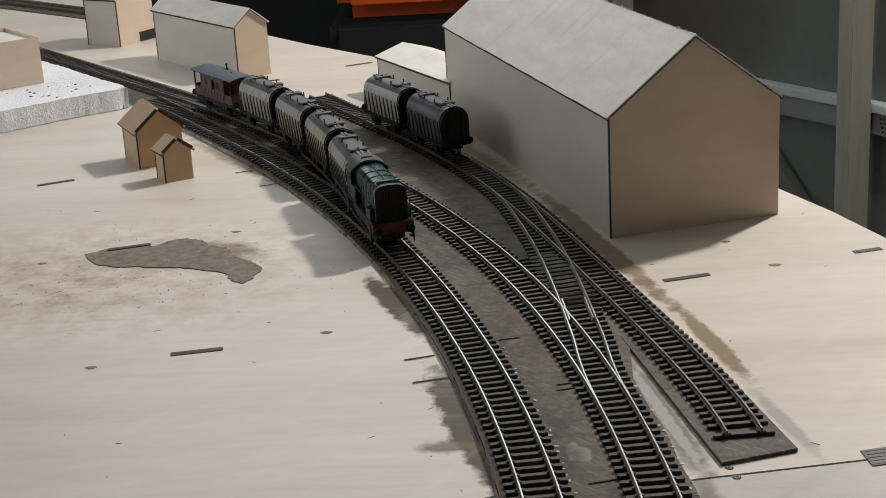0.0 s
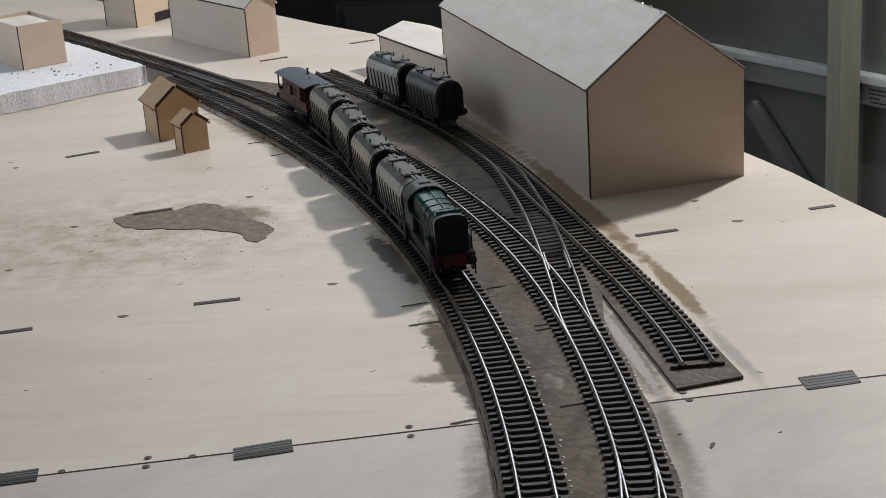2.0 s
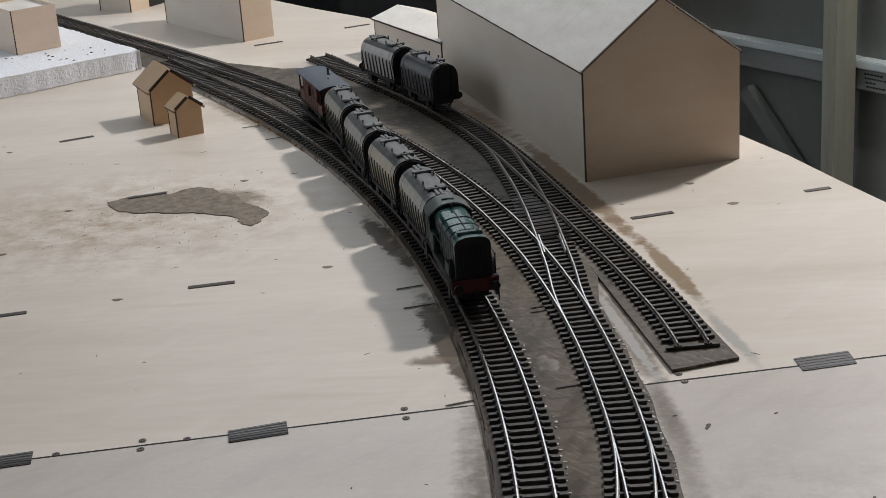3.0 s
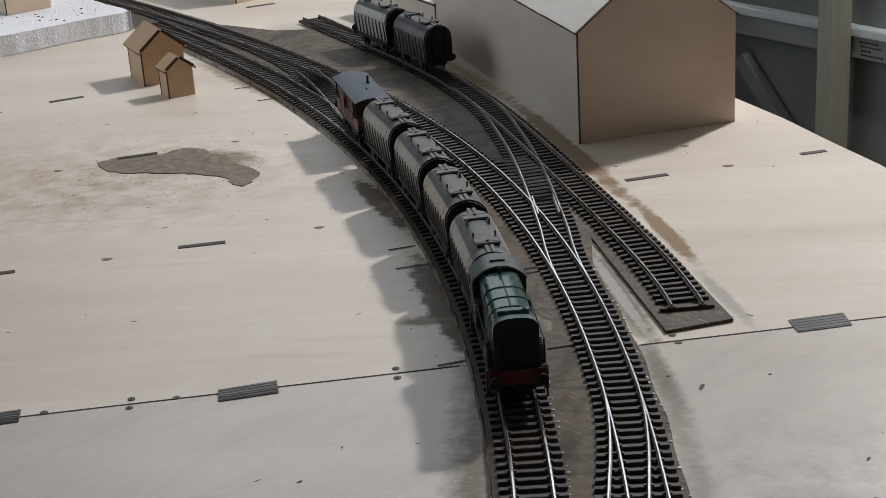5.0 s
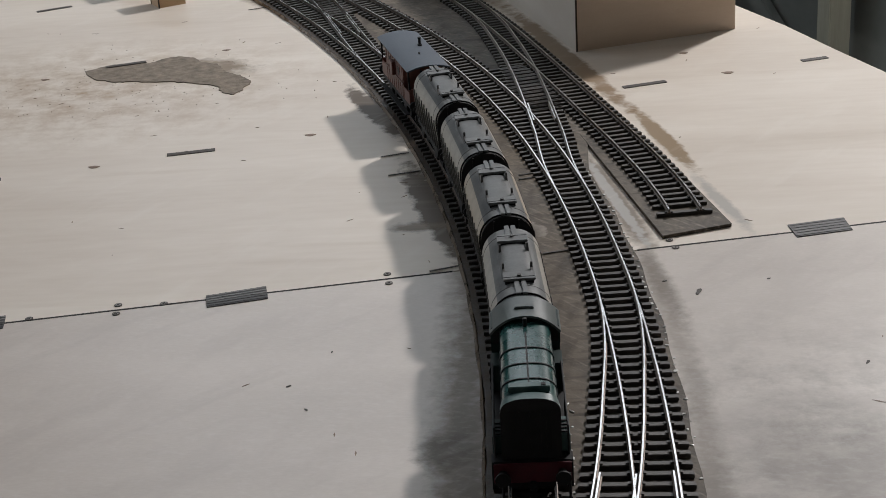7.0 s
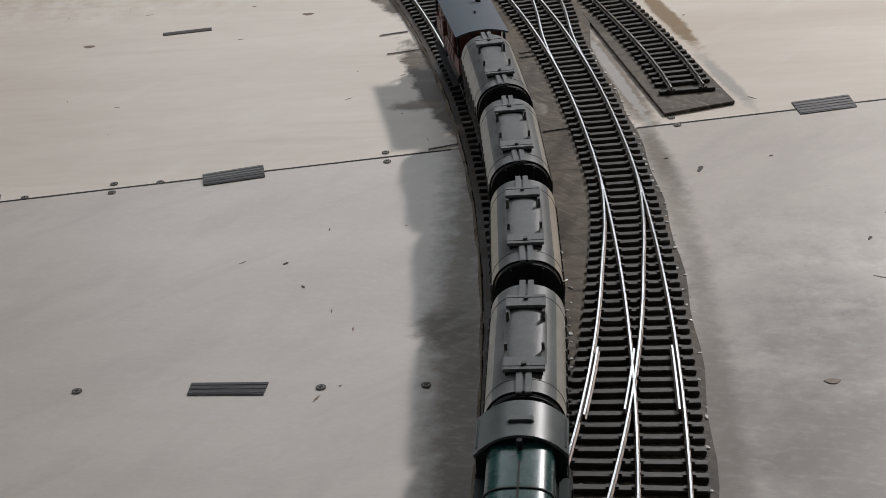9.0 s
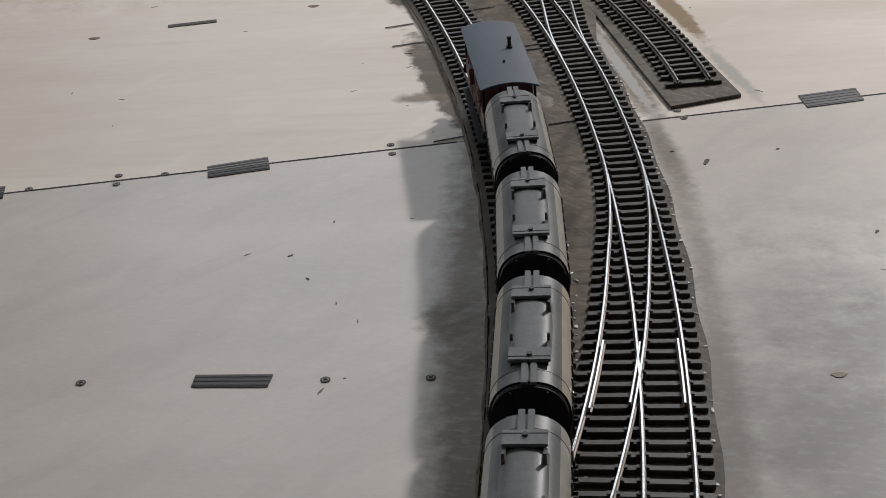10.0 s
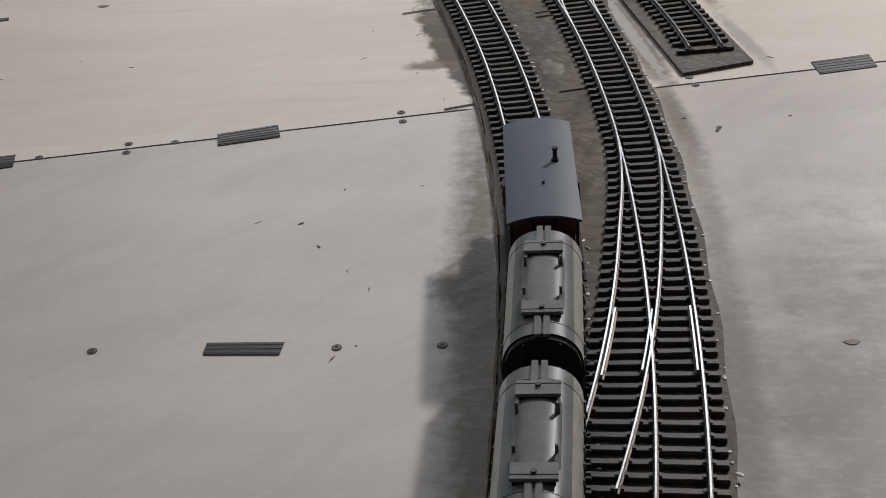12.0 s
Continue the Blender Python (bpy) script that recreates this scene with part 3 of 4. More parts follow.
def quad_strip(name, pts, mat, label, category, ribs=0, group=""):
    """A thin flat piece let into the board."""
    p = [Vector((*q, 0)) for q in pts]
    bm = slab(bmesh.new(), [q[:2] for q in p], 0.00003, 0.0005)
    ob = tagged(part(name, bm, mat), label, category, group)
    if ribs:
        for i in range(ribs):
            u = (i + 0.5) / ribs
            a, b = p[3].lerp(p[0], u), p[2].lerp(p[1], u)
            d = (b - a).normalized()
            nrm = Vector((-d.y, d.x, 0)) * 0.0005
            part("rib", slab(bmesh.new(), [(a - nrm)[:2], (b - nrm)[:2], (b + nrm)[:2], (a + nrm)[:2]], 0.0003, 0.0007), STRIP_PALE if ribs > 4 and i > 1 and pts[0][0] < 0 else mat, ob)
    return ob


STRIPS = "joint strips"
quad_strip("joint_strip", [(-0.1259, 0.6341), (-0.0961, 0.6420), (-0.0933, 0.6274), (-0.1235, 0.6205)], STRIP, "grey ribbed joining strip across the board seam", "strip", 5, STRIPS)
quad_strip("joint_strip", [(0.1788, 0.6865), (0.2098, 0.6925), (0.2108, 0.6760), (0.1806, 0.6701)], STRIP, "grey ribbed joining strip across the board seam", "strip", 5, STRIPS)
quad_strip("joint_strip", [(-0.258, 0.616), (-0.226, 0.6225), (-0.2235, 0.6085), (-0.256, 0.602)], STRIP, "grey ribbed joining strip across the board seam", "strip", 5, STRIPS)
quad_strip("joint_strip", [(-0.0997, 0.4398), (-0.0691, 0.4378), (-0.0702, 0.4292), (-0.1001, 0.4315)], STRIP, "dark grey ribbed strip let into the board", "strip", 3, STRIPS)


def slot(a, b, w=0.0048, lift=0.0):
    a, b = Vector((*a, 0)), Vector((*b, 0))
    n = Vector((-(b - a).y, (b - a).x, 0)).normalized() * w
    quad_strip("board_slot", [(a + n)[:2], (b + n)[:2], b[:2], a[:2]], INK, "dark filled slot in the plywood top", "slot", 0, "board slots").location.z = lift


for a, b in (((-0.1846, 0.8465), (-0.1544, 0.852)), ((0.1158, 0.9342), (0.1461, 0.9427)), ((0.2453, 0.9724), (0.2645, 0.9774)), ((-0.3108, 0.8125), (-0.2844, 0.8183)),
             ((-0.3705, 1.2368), (-0.3425, 1.2499)), ((-0.2683, 1.0504), (-0.239, 1.0596)), ((-0.2426, 1.606), (-0.2126, 1.62)), ((-0.145, 1.674), (-0.1168, 1.688))):
    slot(a, b, lift=0.0007 if 1.04 < a[1] < 1.06 else 0.0)

# screws and knots
def screw(x, y):
    s = thing("wood_screw", pose(x, y, 0.0, 0, 0, random.uniform(0, 90)), "dull countersunk cross-head wood screw in the board", "screw", "board screws")
    part("rim", cyl(bmesh.new(), 0.0020, 0.0003, pose(0, 0, 0.00024), 18), INK, s)
    part("head", cyl(bmesh.new(), 0.0016, 0.0004, pose(0, 0, 0.0003), 18, 0.0013), SCREW, s)
    bm = boxed(-0.0010, 0.0010, -0.0003, 0.0003, 0.0003, 0.00054)
    box(bm, -0.0003, 0.0003, -0.0010, 0.0010, 0.0003, 0.00055)
    part("cross_slot", bm, HOLE, s)


for x, y in ((-0.1447, 0.4379), (-0.0483, 0.4327), (-0.0076, 0.431), (-0.2129, 0.6178), (-0.17, 0.6285), (-0.169, 0.6185), (-0.1464, 0.6276), (-0.034, 0.6497), (-0.0326, 0.6386), (0.1145, 0.675), (0.1165, 0.665)):
    screw(x, y)
for x, y, r in ((-0.229, 0.834, 0.0026), (-0.095, 0.873, 0.0026), (-0.181, 1.084, 0.0024), (-0.311, 1.031, 0.0022), (0.19, 0.957, 0.003), (0.166, 1.009, 0.0024), (0.1446, 0.4211, 0.0022), (-0.335, 0.937, 0.0022), (-0.41, 1.213, 0.002)):
    pts = [(x + r * 1.3 * math.cos(a) * (1 + 0.25 * math.sin(3 * a)), y + r * 0.8 * math.sin(a)) for a in np.linspace(0, 2 * math.pi, 14, endpoint=False)]
    ob = part("wood_knot", slab(bmesh.new(), pts, 0.00002, 0.0003), KNOT)
    tagged(ob, "small brown knot plug in the plywood", "knot", "knots")
bm = bmesh.new()
rng = random.Random(11)
for _ in range(110):
    x, y = rng.uniform(-0.45, 0.25), rng.uniform(0.3, 1.25)
    if t1(y) - 0.03 < x < t3(max(y, 0.7)) + 0.03:
        continue
    a, l = rng.uniform(0, 3.1), rng.uniform(0.0006, 0.003)
    w = rng.uniform(0.0002, 0.0005)
    slab(bm, [(x + l * math.cos(a), y + l * math.sin(a)), (x - w * math.sin(a), y + w * math.cos(a)), (x - l * math.cos(a), y - l * math.sin(a)), (x + w * math.sin(a), y - w * math.cos(a))], 0.00002, 0.0002)
tagged(part("board_specks", bm, KNOT), "small dark nicks and splinters in the plywood", "specks", kind="stuff")
CHIPS = ((0.1210, 0.6110, 0.0034, 1.2), (0.1570, 0.6220, 0.0012, 0.4), (0.1840, 0.5320, 0.0018, 1.0), (0.1060, 0.6250, 0.0013, 0.3), (-0.0730, 0.5350, 0.0014, 0.6), (-0.0630, 0.5130, 0.0013, 2.2), (-0.0560, 0.5660, 0.0010, 1.4))
# larger dark chips torn from the veneer of the near board
rng = random.Random(17)
for x, y, l, a in CHIPS:
    pts = []
    for i in range(11):
        b = 2 * math.pi * i / 11
        u, v = l * math.cos(b), 0.38 * l * math.sin(b) * rng.uniform(0.6, 1.3)
        pts.append((x + u * math.cos(a) - v * math.sin(a), y + u * math.sin(a) + v * math.cos(a)))
    tagged(part("veneer_chip", slab(bmesh.new(), pts, 0.00003, 0.0003), INK), "dark chip torn from the plywood veneer", "chip", "veneer chips")
# pencilled marks
def stroke(a, b, z=0.0, w=0.0006):
    a, b = Vector((*a, 0)), Vector((*b, 0))
    n = Vector((-(b - a).y, (b - a).x, 0)).normalized() * w
    ob = part("pencil_mark", slab(bmesh.new(), [(a + n)[:2], (b + n)[:2], (b - n)[:2], (a - n)[:2]], z + 0.0004, z + 0.0007), INK)
    tagged(ob, "dark drawn sleeper mark beside the track", "pencil mark", "drawn marks")


for a, b in (((-0.046, 0.824), (-0.029, 0.829)), ((-0.040, 0.791), (-0.021, 0.796)), ((-0.206, 1.248), (-0.191, 1.254)), ((-0.179, 1.203), (-0.165, 1.209)), ((-0.012, 0.650), (0.003, 0.655))):
    stroke(a, b)
for a, b in (((0.008, 0.844), (0.021, 0.847)), ((0.038, 0.769), (0.050, 0.772)), ((0.038, 0.776), (0.050, 0.779)), ((0.047, 0.661), (0.0625, 0.665))):
    stroke(a, b, GZ)


# ---------------------------------------------------------------- track
RZ = 0.0065
HALF = 0.0087
SL_TOP = 0.0040


def offset_line(pts, off):
    out = []
    for i, p in enumerate(pts):
        d = (pts[min(i + 1, len(pts) - 1)] - pts[max(i - 1, 0)]).normalized()
        out.append(p + Vector((d.y, -d.x, 0)) * off)
    return out


def rail_bm(pts, z=RZ, base=SL_TOP):
    """A flat-bottomed rail: foot, web and polished head."""
    prof = [(-0.0010, base), (-0.0009, base + 0.0004), (-0.00028, base + 0.0007), (-0.00028, z - 0.0009), (-0.00048, z - 0.0007), (-0.00048, z - 0.0001), (-0.00036, z),
            (0.00036, z), (0.00048, z - 0.0001), (0.00048, z - 0.0007), (0.00028, z - 0.0009), (0.00028, base + 0.0007), (0.0009, base + 0.0004), (0.0010, base)]
    bm = bmesh.new()
    prev = None
    n = len(prof)
    for i, p in enumerate(pts):
        d = (pts[min(i + 1, len(pts) - 1)] - pts[max(i - 1, 0)]).normalized()
        nx = Vector((d.y, -d.x, 0))
        ring = [bm.verts.new((p.x + nx.x * u, p.y + nx.y * u, v)) for u, v in prof]
        if prev:
            for k in range(n - 1):
                f = bm.faces.new((prev[k], prev[k + 1], ring[k + 1], ring[k]))
                f.material_index = 1 if 5 <= k <= 7 else 0
        else:
            bm.faces.new(ring)
        prev = ring
    bm.faces.new(prev[::-1])
    bmesh.ops.recalc_face_normals(bm, faces=bm.faces)
    return bm


SLEEPERS = {}


def sleeper_mesh(length, chairs):
    key = (round(length * 2000), chairs)
    if key not in SLEEPERS:
        bm = boxed(-length / 2, length / 2, -0.00155, 0.00155, 0, 0.0022, 0.00025)
        for c in chairs:
            for s in (-1, 1):
                box(bm, c + s * 0.0015 - 0.0006, c + s * 0.0015 + 0.0006, -0.0009, 0.0009, 0.0021, 0.0029)
        SLEEPERS[key] = mesh_from(bm, "sleeper", SLEEPER)
    return SLEEPERS[key]


def lay(label, fn, ya, yb, branch=None, skip=(), extra=(), step=0.0074, z=GZ):
    """Rails and sleepers along x = fn(y); where a branch lies near, the timbers reach under it."""
    tr = thing("track", pose(0, 0, 0), label, "track", "model tracks")
    ys = np.linspace(ya, yb, max(8, int(abs(yb - ya) / 0.006)))
    mid = [Vector((fn(y), y, 0)) for y in ys]
    for s in (-1, 1):
        part("rail", rail_bm(offset_line(mid, s * HALF)), (RUSTY, STEEL), tr)
    dist = [0.0]
    for a, b in zip(mid, mid[1:]):
        dist.append(dist[-1] + (b - a).length)
    rg = random.Random(int(ya * 1000) + int(yb * 777))
    stations = [float(np.interp(s, dist, ys)) for s in np.arange(step / 2, dist[-1], step)]
    for y in [*stations, *extra]:
        if any(a <= y <= b for a, b in skip):
            continue
        p = Vector((fn(y), y, 0))
        d = Vector((fn(y - 0.003) - fn(y + 0.003), -0.006, 0)).normalized()
        nx = Vector((-d.y, d.x, 0))
        lo, hi = -0.0152, 0.0152
        if branch:
            q = None
            for yy in np.linspace(y - 0.05, y + 0.05, 41):
                v = Vector((branch(yy), yy, 0)) - p
                if q is None or abs(v.dot(d)) < abs(q[0]):
                    q = (v.dot(d), v.dot(nx))
            if abs(q[1]) < 0.034:
                lo, hi = min(lo, q[1] - 0.0152), max(hi, q[1] + 0.0152)
        c = p + nx * (lo + hi) / 2
        at = (-HALF, HALF)
        if hi - lo > 0.0306:
            other = () if y > 0.66 else (q[1] - HALF, q[1] + HALF)
            mid_off = (lo + hi) / 2
            at = tuple(round(v - mid_off, 4) for v in (-HALF, HALF, *other))
        ob = new("sleeper", sleeper_mesh(hi - lo, at))
        ob.parent = tr
        ob.matrix_basis = Matrix.LocRotScale((c.x, c.y, z), Euler((0, 0, math.atan2(nx.y, nx.x) + rg.uniform(-0.012, 0.012))), None)
    return tr


near_lbl = "brown-sleepered model railway track with worn nickel rails"
lay(near_lbl + " on the main curve", t1, 1.54, 0.06, cross_x)
lay(near_lbl + " on the second curve", t2, 1.96, 0.06, lambda y: n1_x(y) if y < 0.6 else (x2_x(y) if y < 0.93 else (cross_x(y) if y > 1.08 else 9.0)))
lay(near_lbl + " on the siding", t3, 1.515, 0.7025, lambda y: x2_x(y) if y > 0.945 else 9.0, skip=((0.7050, 0.7150),), extra=(0.7040,))


def between(fn, ya, yb, clear, label):
    """A route between two tracks: rails all the way, own sleepers where the tracks are clear of it."""
    tr = thing("turnout_track", pose(0, 0, 0), label, "track", "model tracks")
    ys = np.linspace(ya, yb, max(8, int(abs(yb - ya) / 0.005)))
    mid = [Vector((fn(y), y, 0)) for y in ys]
    for s in (-1, 1):
        part("rail", rail_bm(offset_line(mid, s * HALF), RZ + 0.00004), (RUSTY, STEEL), tr)
        # check rail beside the running rail
        u0, u1 = clear
        sub = [m for m in offset_line(mid, s * (HALF - 0.0017)) if u0 <= m.y <= u1]
        if len(sub) > 3:
            part("check_rail", rail_bm(sub, RZ - 0.00006), (RUSTY, STEEL), tr)
    return tr


between(cross_x, 1.285, 0.955, (1.09, 1.15), "crossover rails joining the two curved tracks")
between(x2_x, 1.185, 0.70, (0.86, 0.90), "turnout rails from the siding to the second track")
between(n1_x, 0.645, 0.335, (0.396, 0.443), "turnout rails of the long points")
seg = [Vector((t2(y), y, 0)) for y in np.linspace(0.3985, 0.442, 12)]
tagged(part("check_rail", rail_bm(offset_line(seg, HALF - 0.0017), RZ - 0.00006), (RUSTY, STEEL)), "short bright check rail inside the stock rail", "rail")

t5 = lambda y: track_x("T5", y)
lay(near_lbl + " behind the houses", t5, 2.62, 1.98)
slab_bm = slab(bmesh.new(), [(t5(2.62) - 0.03, 2.60), (t5(1.98) - 0.03, 1.97), (t5(1.98) + 0.03, 1.99), (t5(2.62) + 0.03, 2.64)], 0.00003, GZ)
tagged(part("trackbed", slab_bm, PAINT), "grey-brown painted trackbed strip behind the houses", "trackbed", kind="structure")


# ---------------------------------------------------------------- mock-up buildings
def gable_house(name, near, ang, w, length, eave, apex, wall, gable, roof, label, z=0.0, over=0.002, th=0.0016, verge=0.0004, group="mock-up buildings"):
    """Local x along the gable end from its near corner, local y along the eaves wall."""
    h = thing(name, pose(near[0], near[1], z, 0, 0, ang), label, "mock-up building", group)
    bm = bmesh.new()
    prism(bm, [(0, 0), (w, 0), (w, eave), (w / 2, apex), (0, eave)], 0.0, th)
    part("gable_wall", bm, gable, h)
    bm = bmesh.new()
    prism(bm, [(0, 0), (w, 0), (w, eave), (w / 2, apex), (0, eave)], length - th, length)
    part("gable_wall", bm, gable, h)
    part("side_wall", boxed(0, th, th, length - th, 0, eave - 0.0003), wall, h)
    part("side_wall", boxed(w - th, w, th, length - th, 0, eave - 0.0003), wall, h)
    # scorched corner edges
    part("corner_edge", boxed(-0.0004, 0.0007, -0.0004, 0.0007, 0, eave), BURNT, h)
    part("corner_edge", boxed(-0.0004, 0.0005, length - 0.0006, length + 0.0004, 0, eave), BURNT, h)
    sl = math.atan2(apex - eave, w / 2)
    run = math.hypot(apex - eave, w / 2)
    for s in (0, 1):
        bm = bmesh.new()
        n = 26
        rg = random.Random(int(w * 1e5) + s)
        row0, row1 = [], []
        for i in range(n + 1):
            y = -over + (length + 2 * over) * i / n
            row0.append((-over + rg.uniform(-0.0003, 0.0003), y))
            row1.append((run + 0.0004, y))
        outline2 = row0 + row1[::-1]
        slab(bm, outline2, 0.0002, 0.0002 + th)
        top = part("roof_panel", bm, roof, h)
        if s == 0:
            top.matrix_basis = Matrix.Translation((0, 0, eave)) @ Matrix.Rotation(-sl, 4, "Y")
        else:
            top.matrix_basis = Matrix.Translation((w, 0, eave)) @ Matrix.Rotation(math.pi, 4, "Z") @ Matrix.Translation((0, -length, 0)) @ Matrix.Rotation(-sl, 4, "Y")
        v = part("verge_edge", boxed(0, run, -over - 0.0004, -over + 0.0002, 0.0001, (th if verge > 0.001 else 0.0004) + verge), BURNT, h)
        v.matrix_basis = top.matrix_basis
        if s:
            v.matrix_basis = top.matrix_basis @ Matrix.Translation((0, length + 2 * over, 0))
        e = part("eaves_edge", boxed(-over - 0.0006, -over + 0.0002, -over, length + over, -0.0003, th + 0.0001), BURNT, h)
        e.matrix_basis = top.matrix_basis
    return h


gable_house("goods_shed", (0.0896, 1.0275), 17.0, 0.1285, 0.402, 0.0855, 0.1345, CARD_DAYLIT, CARD, ROOF_PLY, "large plain plywood goods shed mock-up with a pale pitched roof", over=0.0010)
gable_house("shed_annexe", (-0.0255, 1.402), 28, 0.060, 0.160, 0.0347, 0.0440, CARD_DAYLIT, CARD_DAYLIT, ROOF_PLY, "low plain plywood annexe behind the goods shed")
gable_house("warehouse", (-0.2586, 1.6318), 38.5, 0.0405, 0.188, 0.0575, 0.0735, CARD_DAYLIT, CARD, ROOF_PLY, "long pale plywood warehouse mock-up with a pitched roof")
gable_house("hut", (-0.2923, 1.2763), 27, 0.040, 0.046, 0.0325, 0.0490, BROWN_CARD, BROWN_CARD, BROWN_CARD, "small tan fibreboard hut with scorched brown edges", over=0.003, verge=0.0012)
gable_house("lean_to", (-0.2605, 1.2273), 30.5, 0.0245, 0.020, 0.0255, 0.0350, BROWN_CARD, BROWN_CARD, BROWN_CARD, "tiny tan fibreboard shed in front of the hut", over=0.002, verge=0.0012)
cottage = gable_house("cottage", (-0.4394, 1.8654), 60, 0.0645, 0.053, 0.058, 0.078, CARD_DAYLIT, CARD, ROOF_PLY, "pale plywood cottage mock-up beside the track")

part("opening", boxed(0.036, 0.0650, -0.0005, 0.0002, 0.0005, 0.0125), HOLE, cottage, "dark cut-out low in the gable")

# crumbs of dried glue along the ridge, the far verge and the open eaves gap of the goods shed
crumbs = bmesh.new()
rng = random.Random(44)
shed = pose(0.0896, 1.0275, 0, 0, 0, 17.0)
for k in range(150):
    r = rng.uniform(0.0004, 0.0010)
    u = rng.random()
    if k < 75:
        p = Vector((0.0642 + rng.uniform(-0.0006, 0.0010), 0.402 * u ** 1.5, 0.1362 + r * 0.3))
    elif k < 120:
        v = 0.10 + 0.9 * u
        p = Vector((0.0642 + 0.0642 * v, -0.0008, 0.1352 - 0.049 * v + rng.uniform(0, 0.001)))
    else:
        p = Vector((-0.0009, 0.402 * u * u, 0.0862))
    bmesh.ops.create_icosphere(crumbs, subdivisions=1, radius=r, matrix=shed @ Matrix.LocRotScale(p, Euler((u * 9, u * 5, u * 7)), (1, rng.uniform(0.8, 2.4), 0.7)))
tagged(part("glue_crumbs", crumbs, GLUE), "pale crumbs of dried glue on the shed roof edges", "glue", kind="stuff")

# flat-roofed box on the foam
flat = thing("flat_roof_building", pose(-0.4912, 1.5341, 0.0215, 0, 0, 38.5), "tan plywood box building with a recessed flat roof", "mock-up building", "mock-up buildings")
for bx in ((0, 0.0515, 0, 0.0016, 0, 0.048), (0, 0.0515, 0.085, 0.0866, 0, 0.048), (0, 0.0016, 0.0016, 0.085, 0, 0.048), (0.0499, 0.0515, 0.0016, 0.085, 0, 0.048)):
    part("wall", boxed(*bx), CARD, flat)
part("roof_panel", boxed(0.0017, 0.0498, 0.0017, 0.0849, 0.043, 0.0445), ROOF_PLY, flat)
part("corner_edge", boxed(-0.0004, 0.0006, -0.0004, 0.0006, 0, 0.048), BURNT, flat)
far_box = thing("flat_roof_building", pose(-0.775, 2.455, 0.0, 0, 0, 58), "pale plywood box building beyond the rear track", "mock-up building", "mock-up buildings")
for bx in ((0, 0.118, 0, 0.002, 0, 0.06), (0, 0.118, 0.078, 0.08, 0, 0.06), (0, 0.002, 0.002, 0.078, 0, 0.06), (0.116, 0.118, 0.002, 0.078, 0, 0.06)):
    part("wall", boxed(*bx), CARD, far_box)
part("roof_panel", boxed(0.0021, 0.1159, 0.0021, 0.0779, 0.056, 0.058), ROOF_PLY, far_box)

# polystyrene block with pitted, broken faces
pts = [(-0.360, 1.5170), (-0.3545, 1.522), (-0.372, 1.545), (-0.4204, 1.6050), (-0.4859, 1.688), (-0.75, 2.02), (-1.10, 1.75), (-0.90, 1.12), (-0.4856, 1.4184), (-0.4125, 1.4783)]
foam = bmesh.new()
slab(foam, ragged(pts, 21, 0.0025, 4), 0.0006, 0.0213)
for v in foam.verts:
    v.co += Vector((random.uniform(-1, 1), random.uniform(-1, 1), random.uniform(-0.3, 0.3))) * 0.0009
fb = tagged(part("polystyrene_block", foam, FOAM), "broken slab of white expanded polystyrene lying on the board", "foam block")
bm = bmesh.new()
rng = random.Random(8)
for _ in range(60):
    u = rng.random()
    if rng.random() < 0.55:
        k = rng.random()
        x, y, z = -0.4856 + 0.118 * k, 1.4184 + 0.103 * k, rng.uniform(0.001, 0.015)
        if rng.random() < 0.4:
            x, y = x - 0.1 * k - 0.02, y - 0.075 * k - 0.015
    else:
        x, y, z = rng.uniform(-0.50, -0.39), rng.uniform(1.47, 1.55), 0.0212
        if y - 1.4184 < (x + 0.4856) * 0.88 + 0.01 or y > 1.5256 - (x + 0.362) * 1.3:
            continue
    r = rng.uniform(0.0004, 0.0015)
    bmesh.ops.create_icosphere(bm, subdivisions=1, radius=r, matrix=Matrix.LocRotScale((x, y, z), None, (1.2, 1, 0.7)))
part("pit", bm, HOLE, fb, "dark pits where beads are missing")


# ---------------------------------------------------------------- rolling stock
# local frame: x across, y towards the rear, z up from the rail head
def wheelset(parent, y, r=0.0062, tread=0.0165):
    for s in (-1, 1):
        w = part("wheel", cyl(bmesh.new(), r, 0.0022, pose(s * tread / 2, y, r, 0, 90, 0), 20), BLACK, parent)
        part("rim", cyl(bmesh.new(), r + 0.0006, 0.0006, pose(s * (tread / 2 - 0.0011), y, r, 0, 90, 0), 20), STEEL, w)
    part("axle", cyl(bmesh.new(), 0.0009, tread, pose(0, y, r, 0, 90, 0), 8), BLACK, parent)


def buffers(parent, y, s, mat):
    for x in (-0.0112, 0.0112):
        bm = cyl(bmesh.new(), 0.0016, 0.0045, pose(x, y + s * 0.002, 0.0138, 90, 0, 0), 12)
        cyl(bm, 0.0030, 0.0008, pose(x, y + s * 0.0045, 0.0138, 90, 0, 0), 16)
        part("buffer", bm, mat, parent)


def arc_outline(half, side_top, crown, low, n=26, power=2.3):
    """An upright-sided outline closed by a rounded top."""
    pts = [(-half, low), (half, low)]
    for i in range(n + 1):
        a = math.pi * i / n
        c, s = math.cos(a), math.sin(a)
        pts.append((half * math.copysign(abs(c) ** (2 / power), c), side_top + (crown - side_top) * abs(s) ** (2 / power)))
    return pts


